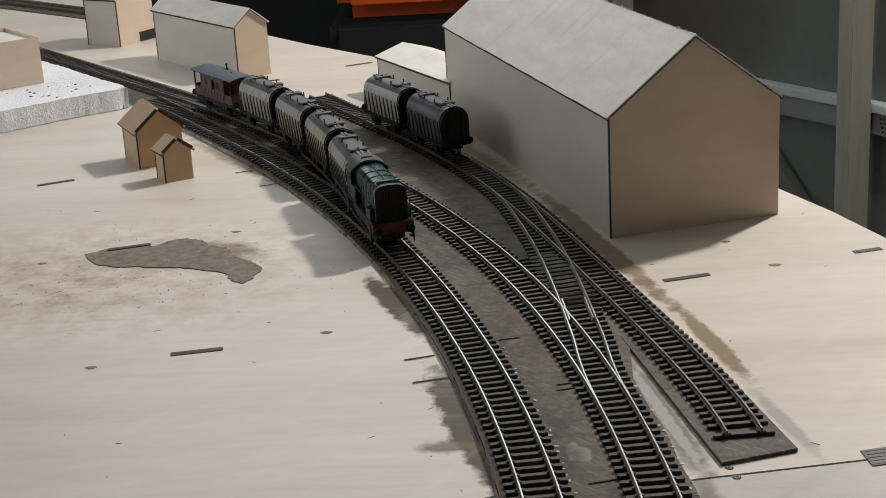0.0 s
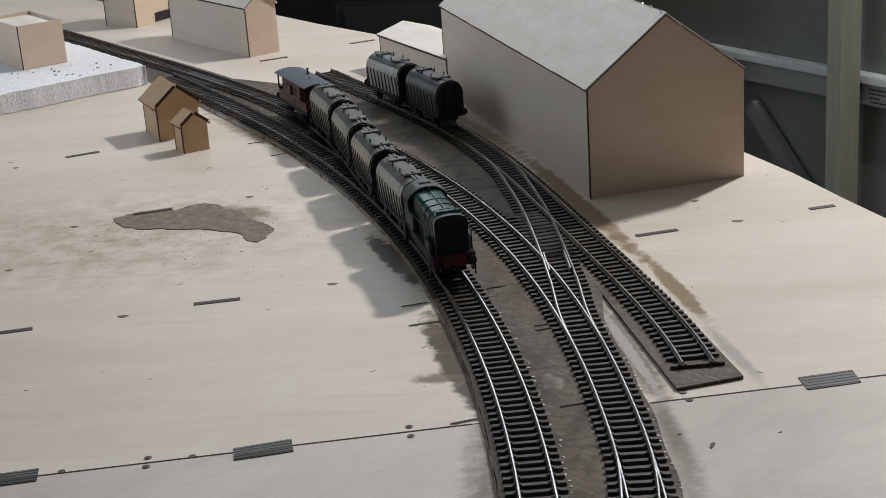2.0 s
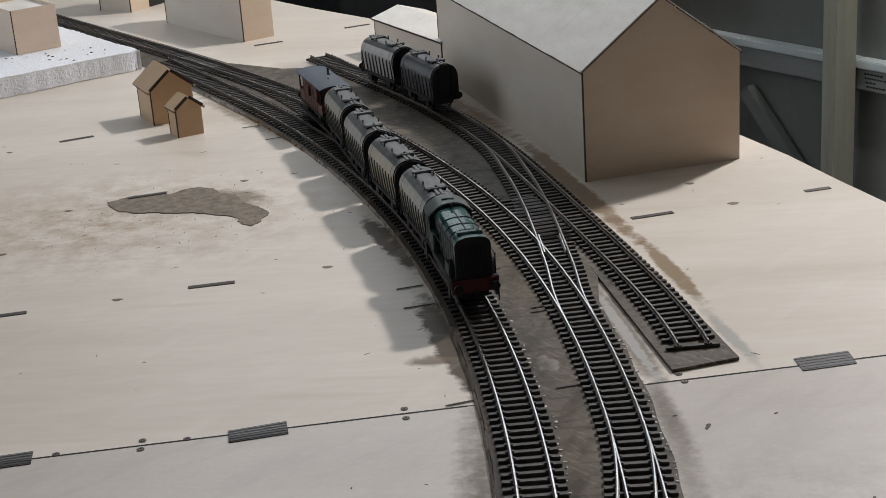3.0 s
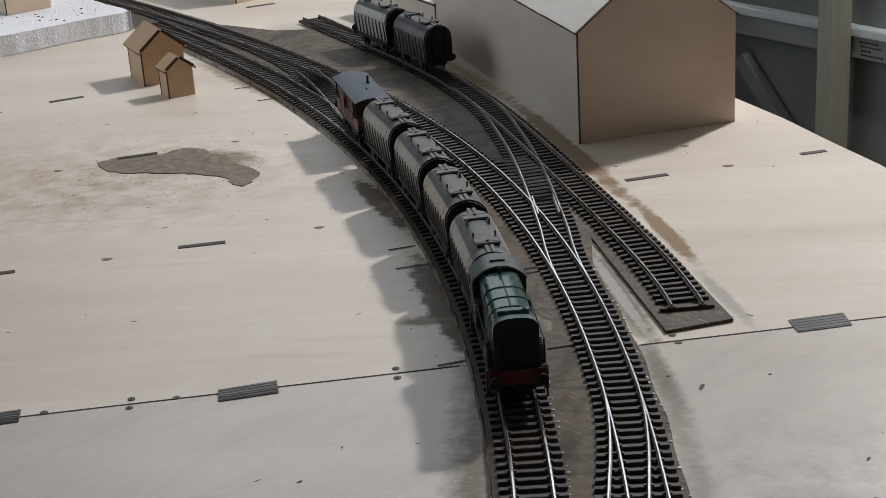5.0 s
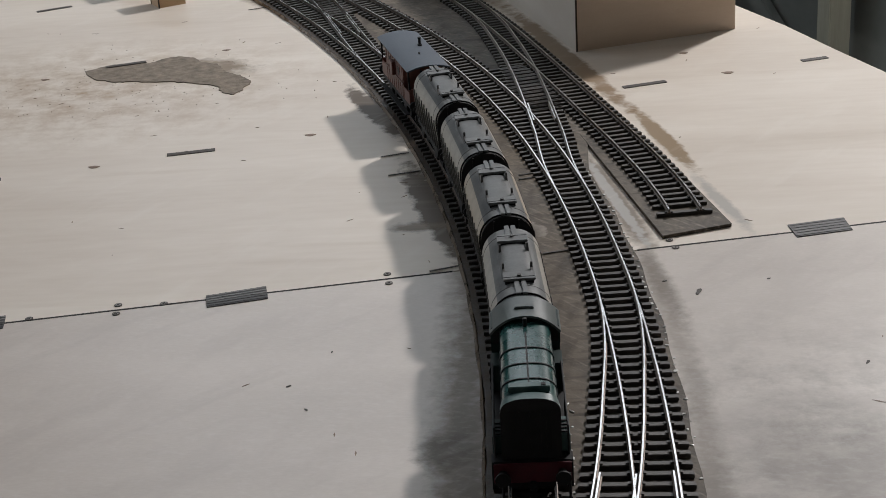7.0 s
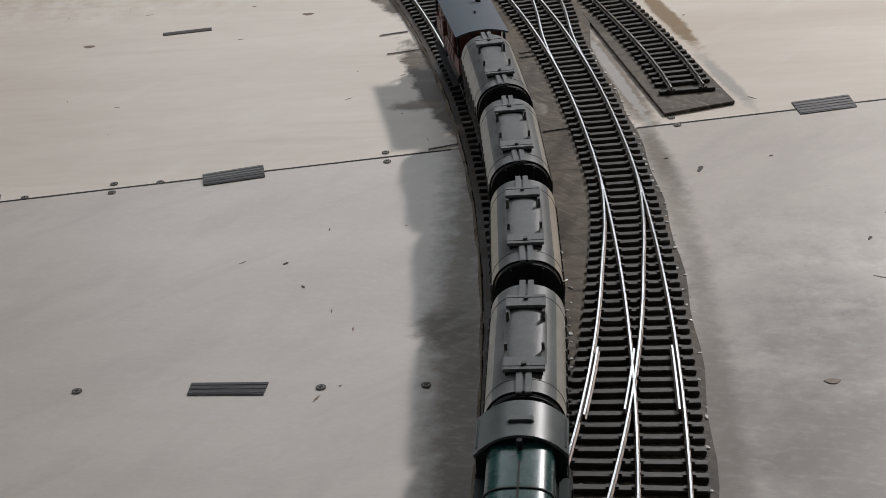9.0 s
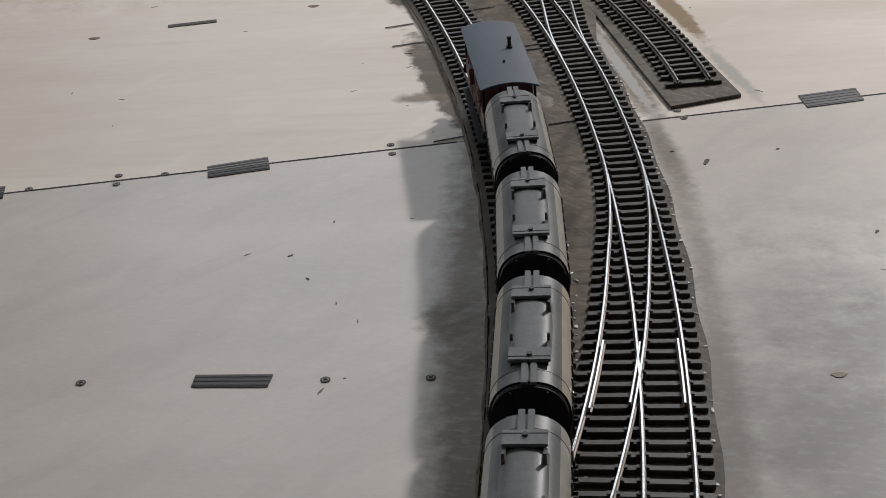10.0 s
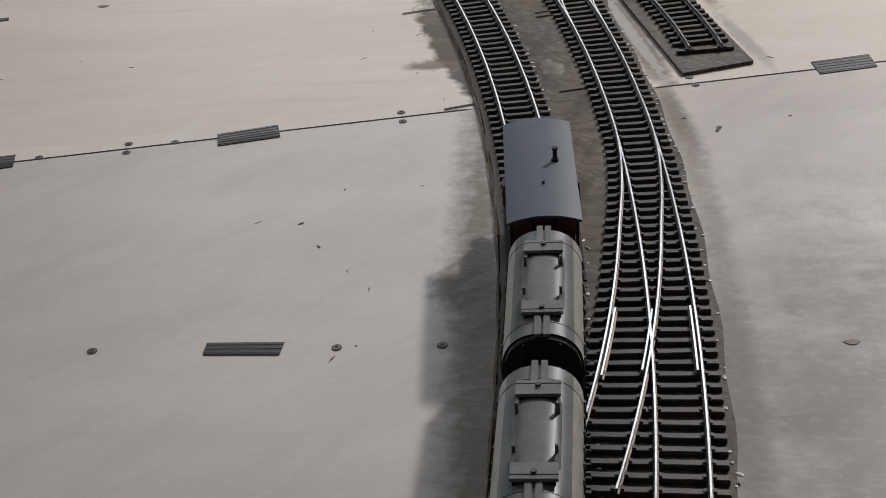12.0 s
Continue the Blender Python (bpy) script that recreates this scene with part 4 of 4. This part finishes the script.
def tank_wagon(label, mat, top):
    w = thing("hopper_wagon", pose(0, 0, RZ), label, "wagon", "hopper wagons")
    L = 0.0355
    bm = bmesh.new()
    prism(bm, arc_outline(0.0135, 0.0285, 0.0426, 0.0125), -L, L)
    # sides draw in towards the underframe
    for v in bm.verts:
        if v.co.z < 0.013:
            v.co.x *= 0.86
    es = [e for e in bm.edges if abs(abs((e.verts[0].co.y + e.verts[1].co.y) / 2) - L) < 1e-5]
    bmesh.ops.bevel(bm, geom=es, offset=0.0009, segments=2, affect="EDGES")
    bm.normal_update()
    for f in bm.faces:
        f.material_index = 2 if abs(f.normal.y) > 0.5 else (1 if f.normal.z > 0.68 else 0)
    part("body", bm, (mat, top, BLACK), w)
    for s in (-1, 1):
        bm = bmesh.new()
        prism(bm, arc_outline(0.0127, 0.028, 0.0416, 0.0135), s * L, s * (L + 0.0009))
        part("end_plate", bm, BLACK, w)
        for x in (-0.006, 0.006):
            part("end_ladder", boxed(x - 0.0004, x + 0.0004, s * (L + 0.0016) - 0.0005, s * (L + 0.0016) + 0.0005, 0.012, 0.040), BLACK, w)
        # side ribs
        for i in range(9):
            y = -0.0315 + i * 0.00788
            bm = bmesh.new()
            prism(bm, [(s * 0.0116, 0.0130), (s * 0.0128, 0.0130), (s * 0.0142, 0.0285), (s * 0.0139, 0.0312), (s * 0.0130, 0.0312)], y - 0.0006, y + 0.0006)
            part("rib", bm, RIB, w)
        part("solebar", boxed(s * 0.0115 - 0.0009, s * 0.0115 + 0.0009, -L, L, 0.0095, 0.0124), BLACK, w)
        for y in (-0.0205, 0.0205):
            part("axle_guard", boxed(s * 0.0112 - 0.0008, s * 0.0112 + 0.0008, y - 0.004, y + 0.004, 0.0035, 0.0095, 0.0004), BLACK, w)
        part("headstock", boxed(-0.0135, 0.0135, s * L - 0.0012, s * L + 0.0012, 0.0095, 0.0125), BLACK, w)
        buffers(w, s * L, s, BLACK)
        # hatch platform on its bearers, two arms with posts, and the walkway to the end
        y = s * 0.0205
        h = part("hatch_platform", boxed(-0.0070, 0.0070, y - 0.0040, y + 0.0040, 0.043, 0.0443, 0.0003), top, w)
        part("board_gap", boxed(-0.0068, 0.0068, y + 0.0018 * s - 0.00015, y + 0.0018 * s + 0.00015, 0.0442, 0.04442), BLACK, h)
        part("support", boxed(-0.0062, 0.0062, y - 0.0034, y + 0.0034, 0.0406, 0.043), BLACK, h)
        part("catch", cyl(bmesh.new(), 0.0009, 0.0010, pose(0, y + 0.0008 * s, 0.0446), 12), RIB, h)
        for x in (-0.0062, 0.0062):
            a, b = sorted((s * 0.0165, s * 0.0100))
            bm = boxed(x - 0.0006, x + 0.0006, a, b, 0.0401, 0.0433, 0.0002)
            box(bm, x - 0.0005, x + 0.0005, s * 0.0104 - 0.0005, s * 0.0104 + 0.0005, 0.0411, 0.0457)
            part("hand_rail", bm, RIB, w)
        for x in (-0.0015, 0.0015):
            a, b = sorted((s * 0.0245, s * (L + 0.0010)))
            part("walkway_plank", boxed(x - 0.0011, x + 0.0011, a, b, 0.0423, 0.0435, 0.0002), top, w)
    cover = bmesh.new()
    prism(cover, arc_outline(0.0080, 0.0390, 0.0430, 0.0375, 14, 2.4), -0.0162, 0.0162)
    part("hatch_cover", cover, top, w, "smooth raised roof hatch cover")
    for y in (-0.0275, 0.0275):
        seam = bmesh.new()
        prism(seam, arc_outline(0.01362, 0.0285, 0.04272, 0.0280), y - 0.00018, y + 0.00018)
        part("roof_seam", seam, RIB, w)
    part("underframe", boxed(-0.0085, 0.0085, -0.033, 0.033, 0.006, 0.0124, 0.001), BLACK, w)
    for y in (-0.0205, 0.0205):
        wheelset(w, y)
    return w


def brake_van():
    v = thing("brake_van", pose(0, 0, RZ), "brown goods brake van with a slate-grey roof and stove pipe", "brake van")
    L = 0.0400
    part("underframe", boxed(-0.0125, 0.0125, -L, L, 0.0095, 0.0130, 0.0004), BLACK, v)
    cabin = part("cabin", boxed(-0.0130, 0.0130, -0.0255, 0.0255, 0.0131, 0.0350, 0.0003), VANBROWN, v)
    for s in (-1, 1):
        for i in range(8):
            y = -0.0225 + i * 0.0064
            part("side_strap", boxed(s * 0.0130 - 0.0003, s * 0.0130 + 0.0005 * 1, y - 0.0006, y + 0.0006, 0.0133, 0.0345), VANBROWN, cabin)
        part("side_rail", boxed(s * 0.0133 - 0.0004, s * 0.0133 + 0.0004, -0.0255, 0.0255, 0.0232, 0.0242), VANBROWN, cabin)
        part("ducket", boxed(s * 0.0142 - 0.0012, s * 0.0142 + 0.0012, -0.004, 0.004, 0.0235, 0.0325, 0.0004), VANBROWN, cabin, "projecting side lookout")
        for y in (-0.013, 0.013):
            part("window", boxed(s * 0.0131 - 0.0002, s * 0.0131 + 0.0002, y - 0.0022, y + 0.0022, 0.0262, 0.0315), BLACK, cabin)
        # veranda
        part("end_board", boxed(-0.0128, 0.0128, s * (L - 0.0008) - 0.0006, s * (L - 0.0008) + 0.0006, 0.0131, 0.0235), VANBROWN, v)
        for x in (-0.0124, -0.0042, 0.0042, 0.0124):
            part("post", boxed(x - 0.0006, x + 0.0006, s * (L - 0.0008) - 0.0005, s * (L - 0.0008) + 0.0005, 0.0236, 0.0352), BLACK, v)
            if abs(x) > 0.01:
                a, b = sorted((s * 0.0256, s * (L - 0.0015)))
                part("side_board", boxed(x - 0.0004, x + 0.0004, a, b, 0.0131, 0.0215), VANBROWN, v)
        part("step_board", boxed(s * 0.0140 - 0.0016, s * 0.0140 + 0.0016, -0.036, 0.036, 0.0055, 0.0063), BLACK, v)
        buffers(v, s * L, s, BLACK)
        for y in (-0.0215, 0.0215):
            part("axle_guard", boxed(s * 0.0110 - 0.0008, s * 0.0110 + 0.0008, y - 0.004, y + 0.004, 0.0035, 0.0095), BLACK, v)
    bm = bmesh.new()
    n = 14
    top = [(-0.0142 + 0.0284 * i / n, 0.0366 + 0.0027 * (1 - (2 * i / n - 1) ** 2)) for i in range(n + 1)]
    under = [(x * 0.97, z - 0.0009) for x, z in top[::-1]]
    prism(bm, top + under, -0.0432, 0.0448)
    part("roof", bm, VANROOF, v, "slate-grey curved roof")
    bm = bmesh.new()
    prism(bm, [(x * 0.9, z - 0.0008) for x, z in top] + [(0.0126, 0.0345), (-0.0126, 0.0345)], -0.0248, 0.0248)
    part("ceiling_block", bm, VANBROWN, v)
    bm = cyl(bmesh.new(), 0.0009, 0.0062, pose(0.0062, 0.004, 0.0410), 12)
    cyl(bm, 0.0015, 0.0012, pose(0.0062, 0.004, 0.0392), 12)
    cyl(bm, 0.0012, 0.0008, pose(0.0062, 0.004, 0.0442), 12)
    part("stove_pipe", bm, BLACK, v, "black stove pipe")
    bm = cyl(bmesh.new(), 0.0006, 0.0016, pose(0.0008, -0.0165, 0.0398), 10)
    part("lamp_bracket", bm, RIB, v)
    for y in (-0.0215, 0.0215):
        wheelset(v, y)
    return v


def shunter():
    e = thing("diesel_shunter", pose(0, 0, RZ), "dark green diesel shunting locomotive with a red bufferbeam and black nose", "locomotive")
    F, B = -0.0430, 0.0430
    part("running_plate", boxed(-0.0148, 0.0148, F, B, 0.0165, 0.0182, 0.0003), BLACK, e)
    part("frame", boxed(-0.0085, 0.0085, F + 0.002, B - 0.002, 0.005, 0.0164, 0.0004), BLACK, e)
    # hood with a rounded top
    hood = bmesh.new()
    prism(hood, arc_outline(0.0104, 0.0375, 0.0432, 0.0183, 22, 2.6), F + 0.0042, 0.0242)
    hood.normal_update()
    # top keeps the enamel; faces turned sideways take the green with shade painted in
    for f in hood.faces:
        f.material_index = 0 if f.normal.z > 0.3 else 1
    hd = part("hood", hood, (GREEN, GREEN_SHADED), e)
    nose = bmesh.new()
    prism(nose, arc_outline(0.0112, 0.0377, 0.0440, 0.0183, 22, 2.6), F + 0.0015, F + 0.0043)
    nose.normal_update()
    for f in nose.faces:
        f.material_index = 0 if abs(f.normal.y) > 0.5 else 1
    ns = part("nose", nose, (BLACK, PALEGREY), e, "black radiator nose")
    for i in range(9):
        x = -0.008 + i * 0.002
        part("grille_bar", boxed(x - 0.0003, x + 0.0003, F + 0.0009, F + 0.0016, 0.0205, 0.0385), BLACK, ns)
    ring = bmesh.new()
    prism(ring, arc_outline(0.0109, 0.0377, 0.0438, 0.0300, 22, 2.6), F + 0.0044, F + 0.0068)
    part("nose_band", ring, PALEGREY, e, "worn green band behind the nose")
    for y in (F + 0.0180, F + 0.0300, F + 0.0430):
        band = bmesh.new()
        prism(band, arc_outline(0.01065, 0.0377, 0.0436, 0.0260, 22, 2.6), y - 0.0003, y + 0.0003)
        part("hood_band", band, BLACK, hd)
    part("centre_seam", boxed(-0.0003, 0.0003, F + 0.0125, F + 0.0560, 0.0430, 0.0436), BLACK, hd)
    cap = part("filler_box", boxed(-0.0078, 0.0078, F + 0.0082, F + 0.0120, 0.0425, 0.0452, 0.0003), PALEGREY, hd, "worn green filler box")
    part("filler_cap", boxed(0.0045, 0.0062, F + 0.0090, F + 0.0108, 0.0450, 0.0455), BLACK, cap)
    part("horn", cyl(bmesh.new(), 0.0009, 0.0032, pose(0, 0.0190, 0.0450), 12), BLACK, hd)
    for s in (-1, 1):
        for i in range(6):
            y = F + 0.0085 + i * 0.0078
            part("side_door", boxed(s * 0.0105 - 0.0003, s * 0.0105 + 0.0003, y, y + 0.0068, 0.0200, 0.0365, 0.0002), GREEN_SHADED, hd)
        # boxes below the hood carry the painted shade too, bar the right-hand tool box
        part("battery_box", boxed(s * 0.0127 - 0.0018, s * 0.0127 + 0.0018, 0.0105, 0.0225, 0.0183, 0.0300, 0.0004), GREEN_SHADED, e)
        part("tool_box", boxed(s * 0.0128 - 0.0018, s * 0.0128 + 0.0018, F + 0.0055, F + 0.0185, 0.0183, 0.0262, 0.0004), PALEGREY if s > 0 else GREEN_SHADED, e)
        for i in range(4):
            y = F + 0.0065 + i * 0.0026
            part("louvre", boxed(s * 0.0128 - 0.0014, s * 0.0128 + 0.0014, y, y + 0.0010, 0.0261, 0.0267), BLACK, e)
        bm = cyl(bmesh.new(), 0.0004, 0.050, pose(s * 0.0138, F + 0.028, 0.0310, 90, 0, 0), 8)
        part("hand_rail", bm, BLACK, e)
        for y in (F + 0.004, F + 0.028, F + 0.052):
            part("stanchion", cyl(bmesh.new(), 0.0004, 0.0130, pose(s * 0.0138, y, 0.0247), 8), BLACK, e)
        # steps and rods
        for y in (F + 0.006, B - 0.006):
            part("step", boxed(s * 0.0142 - 0.0012, s * 0.0142 + 0.0012, y - 0.003, y + 0.003, 0.0045, 0.0052), BLACK, e)
            part("step_plate", boxed(s * 0.0150 - 0.0003, s * 0.0150 + 0.0003, y - 0.003, y + 0.003, 0.0045, 0.0165), BLACK, e)
        part("coupling_rod", boxed(s * 0.0108 - 0.0004, s * 0.0108 + 0.0004, -0.024, 0.024, 0.0050, 0.0066, 0.0003), STEEL, e)
        part("outside_frame", boxed(s * 0.0118 - 0.0005, s * 0.0118 + 0.0005, F + 0.004, B - 0.004, 0.0085, 0.0164), BLACK, e)
    # cab
    cab = part("cab", boxed(-0.0140, 0.0140, 0.0243, 0.0395, 0.0183, 0.0400, 0.0003), GREEN_SHADED, e)
    for s in (-1, 1):
        part("cab_window", boxed(s * 0.0140 - 0.0002, s * 0.0140 + 0.0003, 0.0256, 0.0302, 0.0315, 0.0385), BLACK, cab)
        part("cab_door", boxed(s * 0.0140 - 0.0002, s * 0.0140 + 0.0003, 0.0318, 0.0376, 0.0190, 0.0385), GREEN_SHADED, cab)
        part("front_window", boxed(s * 0.0120 - 0.0012, s * 0.0120 + 0.0012, 0.0240, 0.0244, 0.0330, 0.0385), BLACK, cab)
        part("rear_window", boxed(s * 0.0075 - 0.0032, s * 0.0075 + 0.0032, 0.0393, 0.0397, 0.0315, 0.0385), BLACK, cab)
    bm = bmesh.new()
    n = 16
    top = [(-0.0146 + 0.0292 * i / n, 0.0385 + 0.0075 * (1 - abs(2 * i / n - 1) ** 2.3)) for i in range(n + 1)]
    prism(bm, top + [(x * 0.97, z - 0.0010) for x, z in top[::-1]], 0.0222, 0.0412)
    roof = part("cab_roof", bm, CABROOF, e, "grey-green curved cab roof")
    bm = bmesh.new()
    prism(bm, [(x * 0.94, z - 0.0009) for x, z in top] + [(0.0137, 0.0375), (-0.0137, 0.0375)], 0.0245, 0.0392)
    part("roof_block", bm, BLACK, roof)
    part("roof_vent", boxed(-0.0040, 0.0040, 0.0290, 0.0322, 0.0450, 0.0468, 0.0004), CABROOF, roof)
    # ends
    part("buffer_beam", boxed(-0.0146, 0.0146, F - 0.0012, F, 0.0095, 0.0178, 0.0003), RED, e, "red bufferbeam")
    part("rear_beam", boxed(-0.0146, 0.0146, B, B + 0.0012, 0.0095, 0.0178, 0.0003), RED, e)
    buffers(e, F - 0.001, -1, BLACK)
    buffers(e, B + 0.001, 1, BLACK)
    part("coupling_hook", boxed(-0.0012, 0.0012, F - 0.0055, F - 0.0012, 0.0080, 0.0105, 0.0003), BLACK, e)
    for x in (-0.0125, 0.0125):
        part("brake_pipe", cyl(bmesh.new(), 0.0005, 0.011, pose(x + 0.0012, F - 0.0022, 0.0085), 8), BLACK, e)
    for y in (-0.0225, 0.0, 0.0225):
        wheelset(e, y, 0.0085)
    return e


loco = shunter()
grey_lbl = "weathered grey bulk hopper wagon with dark ribs and roof hatches"
wagon_1 = tank_wagon(grey_lbl, GREY, ROOFGRIME)
warm = tank_wagon("dusty warm-grey bulk hopper wagon with dark ribs and roof hatches", GREY_WARM, ROOFGRIME)
wagon_3 = copy_thing(wagon_1, pose(0, 0, RZ))
wagon_4 = copy_thing(wagon_1, pose(0, 0, RZ))
van = brake_van()
dark = tank_wagon("grimy dark grey bulk hopper wagon standing on the siding", GREY_DARK, GREY_DARK)
parked = tank_wagon("pale grey bulk hopper wagon parked on the siding", GREY_PALE, ROOFGRIME)

# parked wagons on the siding
def stand(ob, y):
    d = Vector((t3(y + 0.02) - t3(y - 0.02), 0.04, 0)).normalized()
    ob.matrix_basis = pose(t3(y), y, RZ, 0, 0, math.degrees(math.atan2(-d.x, d.y)))


stand(dark, 1.274)
stand(parked, 1.3545)

# ---------------------------------------------------------------- the train's run
FRONT_Y = ((0, 1.0110), (0.5, 0.9714), (1, 0.9328), (1.5, 0.8892), (2, 0.8501), (2.5, 0.8110), (3, 0.7716), (5, 0.5904), (5.5, 0.5574), (6, 0.5118), (6.5, 0.4718), (7, 0.4223))
PIPE_Y = ((9.5, 0.7), (10, 0.6562), (10.5, 0.6147), (11, 0.5701), (11.5, 0.5305), (12, 0.4901))
PIPE_BACK = 0.489
TIMES = [t for t, _ in FRONT_Y] + [t for t, _ in PIPE_Y]
RUN_S = [s_at(y) for _, y in FRONT_Y] + [s_at(y) + PIPE_BACK for _, y in PIPE_Y]


def vehicle_rows(back, base):
    rows = []
    for t in np.arange(0, 12.01, 0.5):
        s = float(np.interp(t, TIMES, RUN_S)) - back
        a, b = run_at(s + base / 2), run_at(s - base / 2)
        d = (b - a).normalized()
        c = (a + b) / 2
        rows.append((float(t), pose(c.x, c.y, RZ, 0, 0, math.degrees(math.atan2(-d.x, d.y)))))
    return rows


def motions():
    walk(loco, vehicle_rows(0.0445, 0.044))
    first = 0.089 + 0.0437
    for i, w in enumerate((wagon_1, warm, wagon_3, wagon_4)):
        walk(w, vehicle_rows(first - 0.0023 + i * 0.0877, 0.041))
    walk(van, vehicle_rows(first + 4 * 0.0877 + 0.0050, 0.043))


motions()
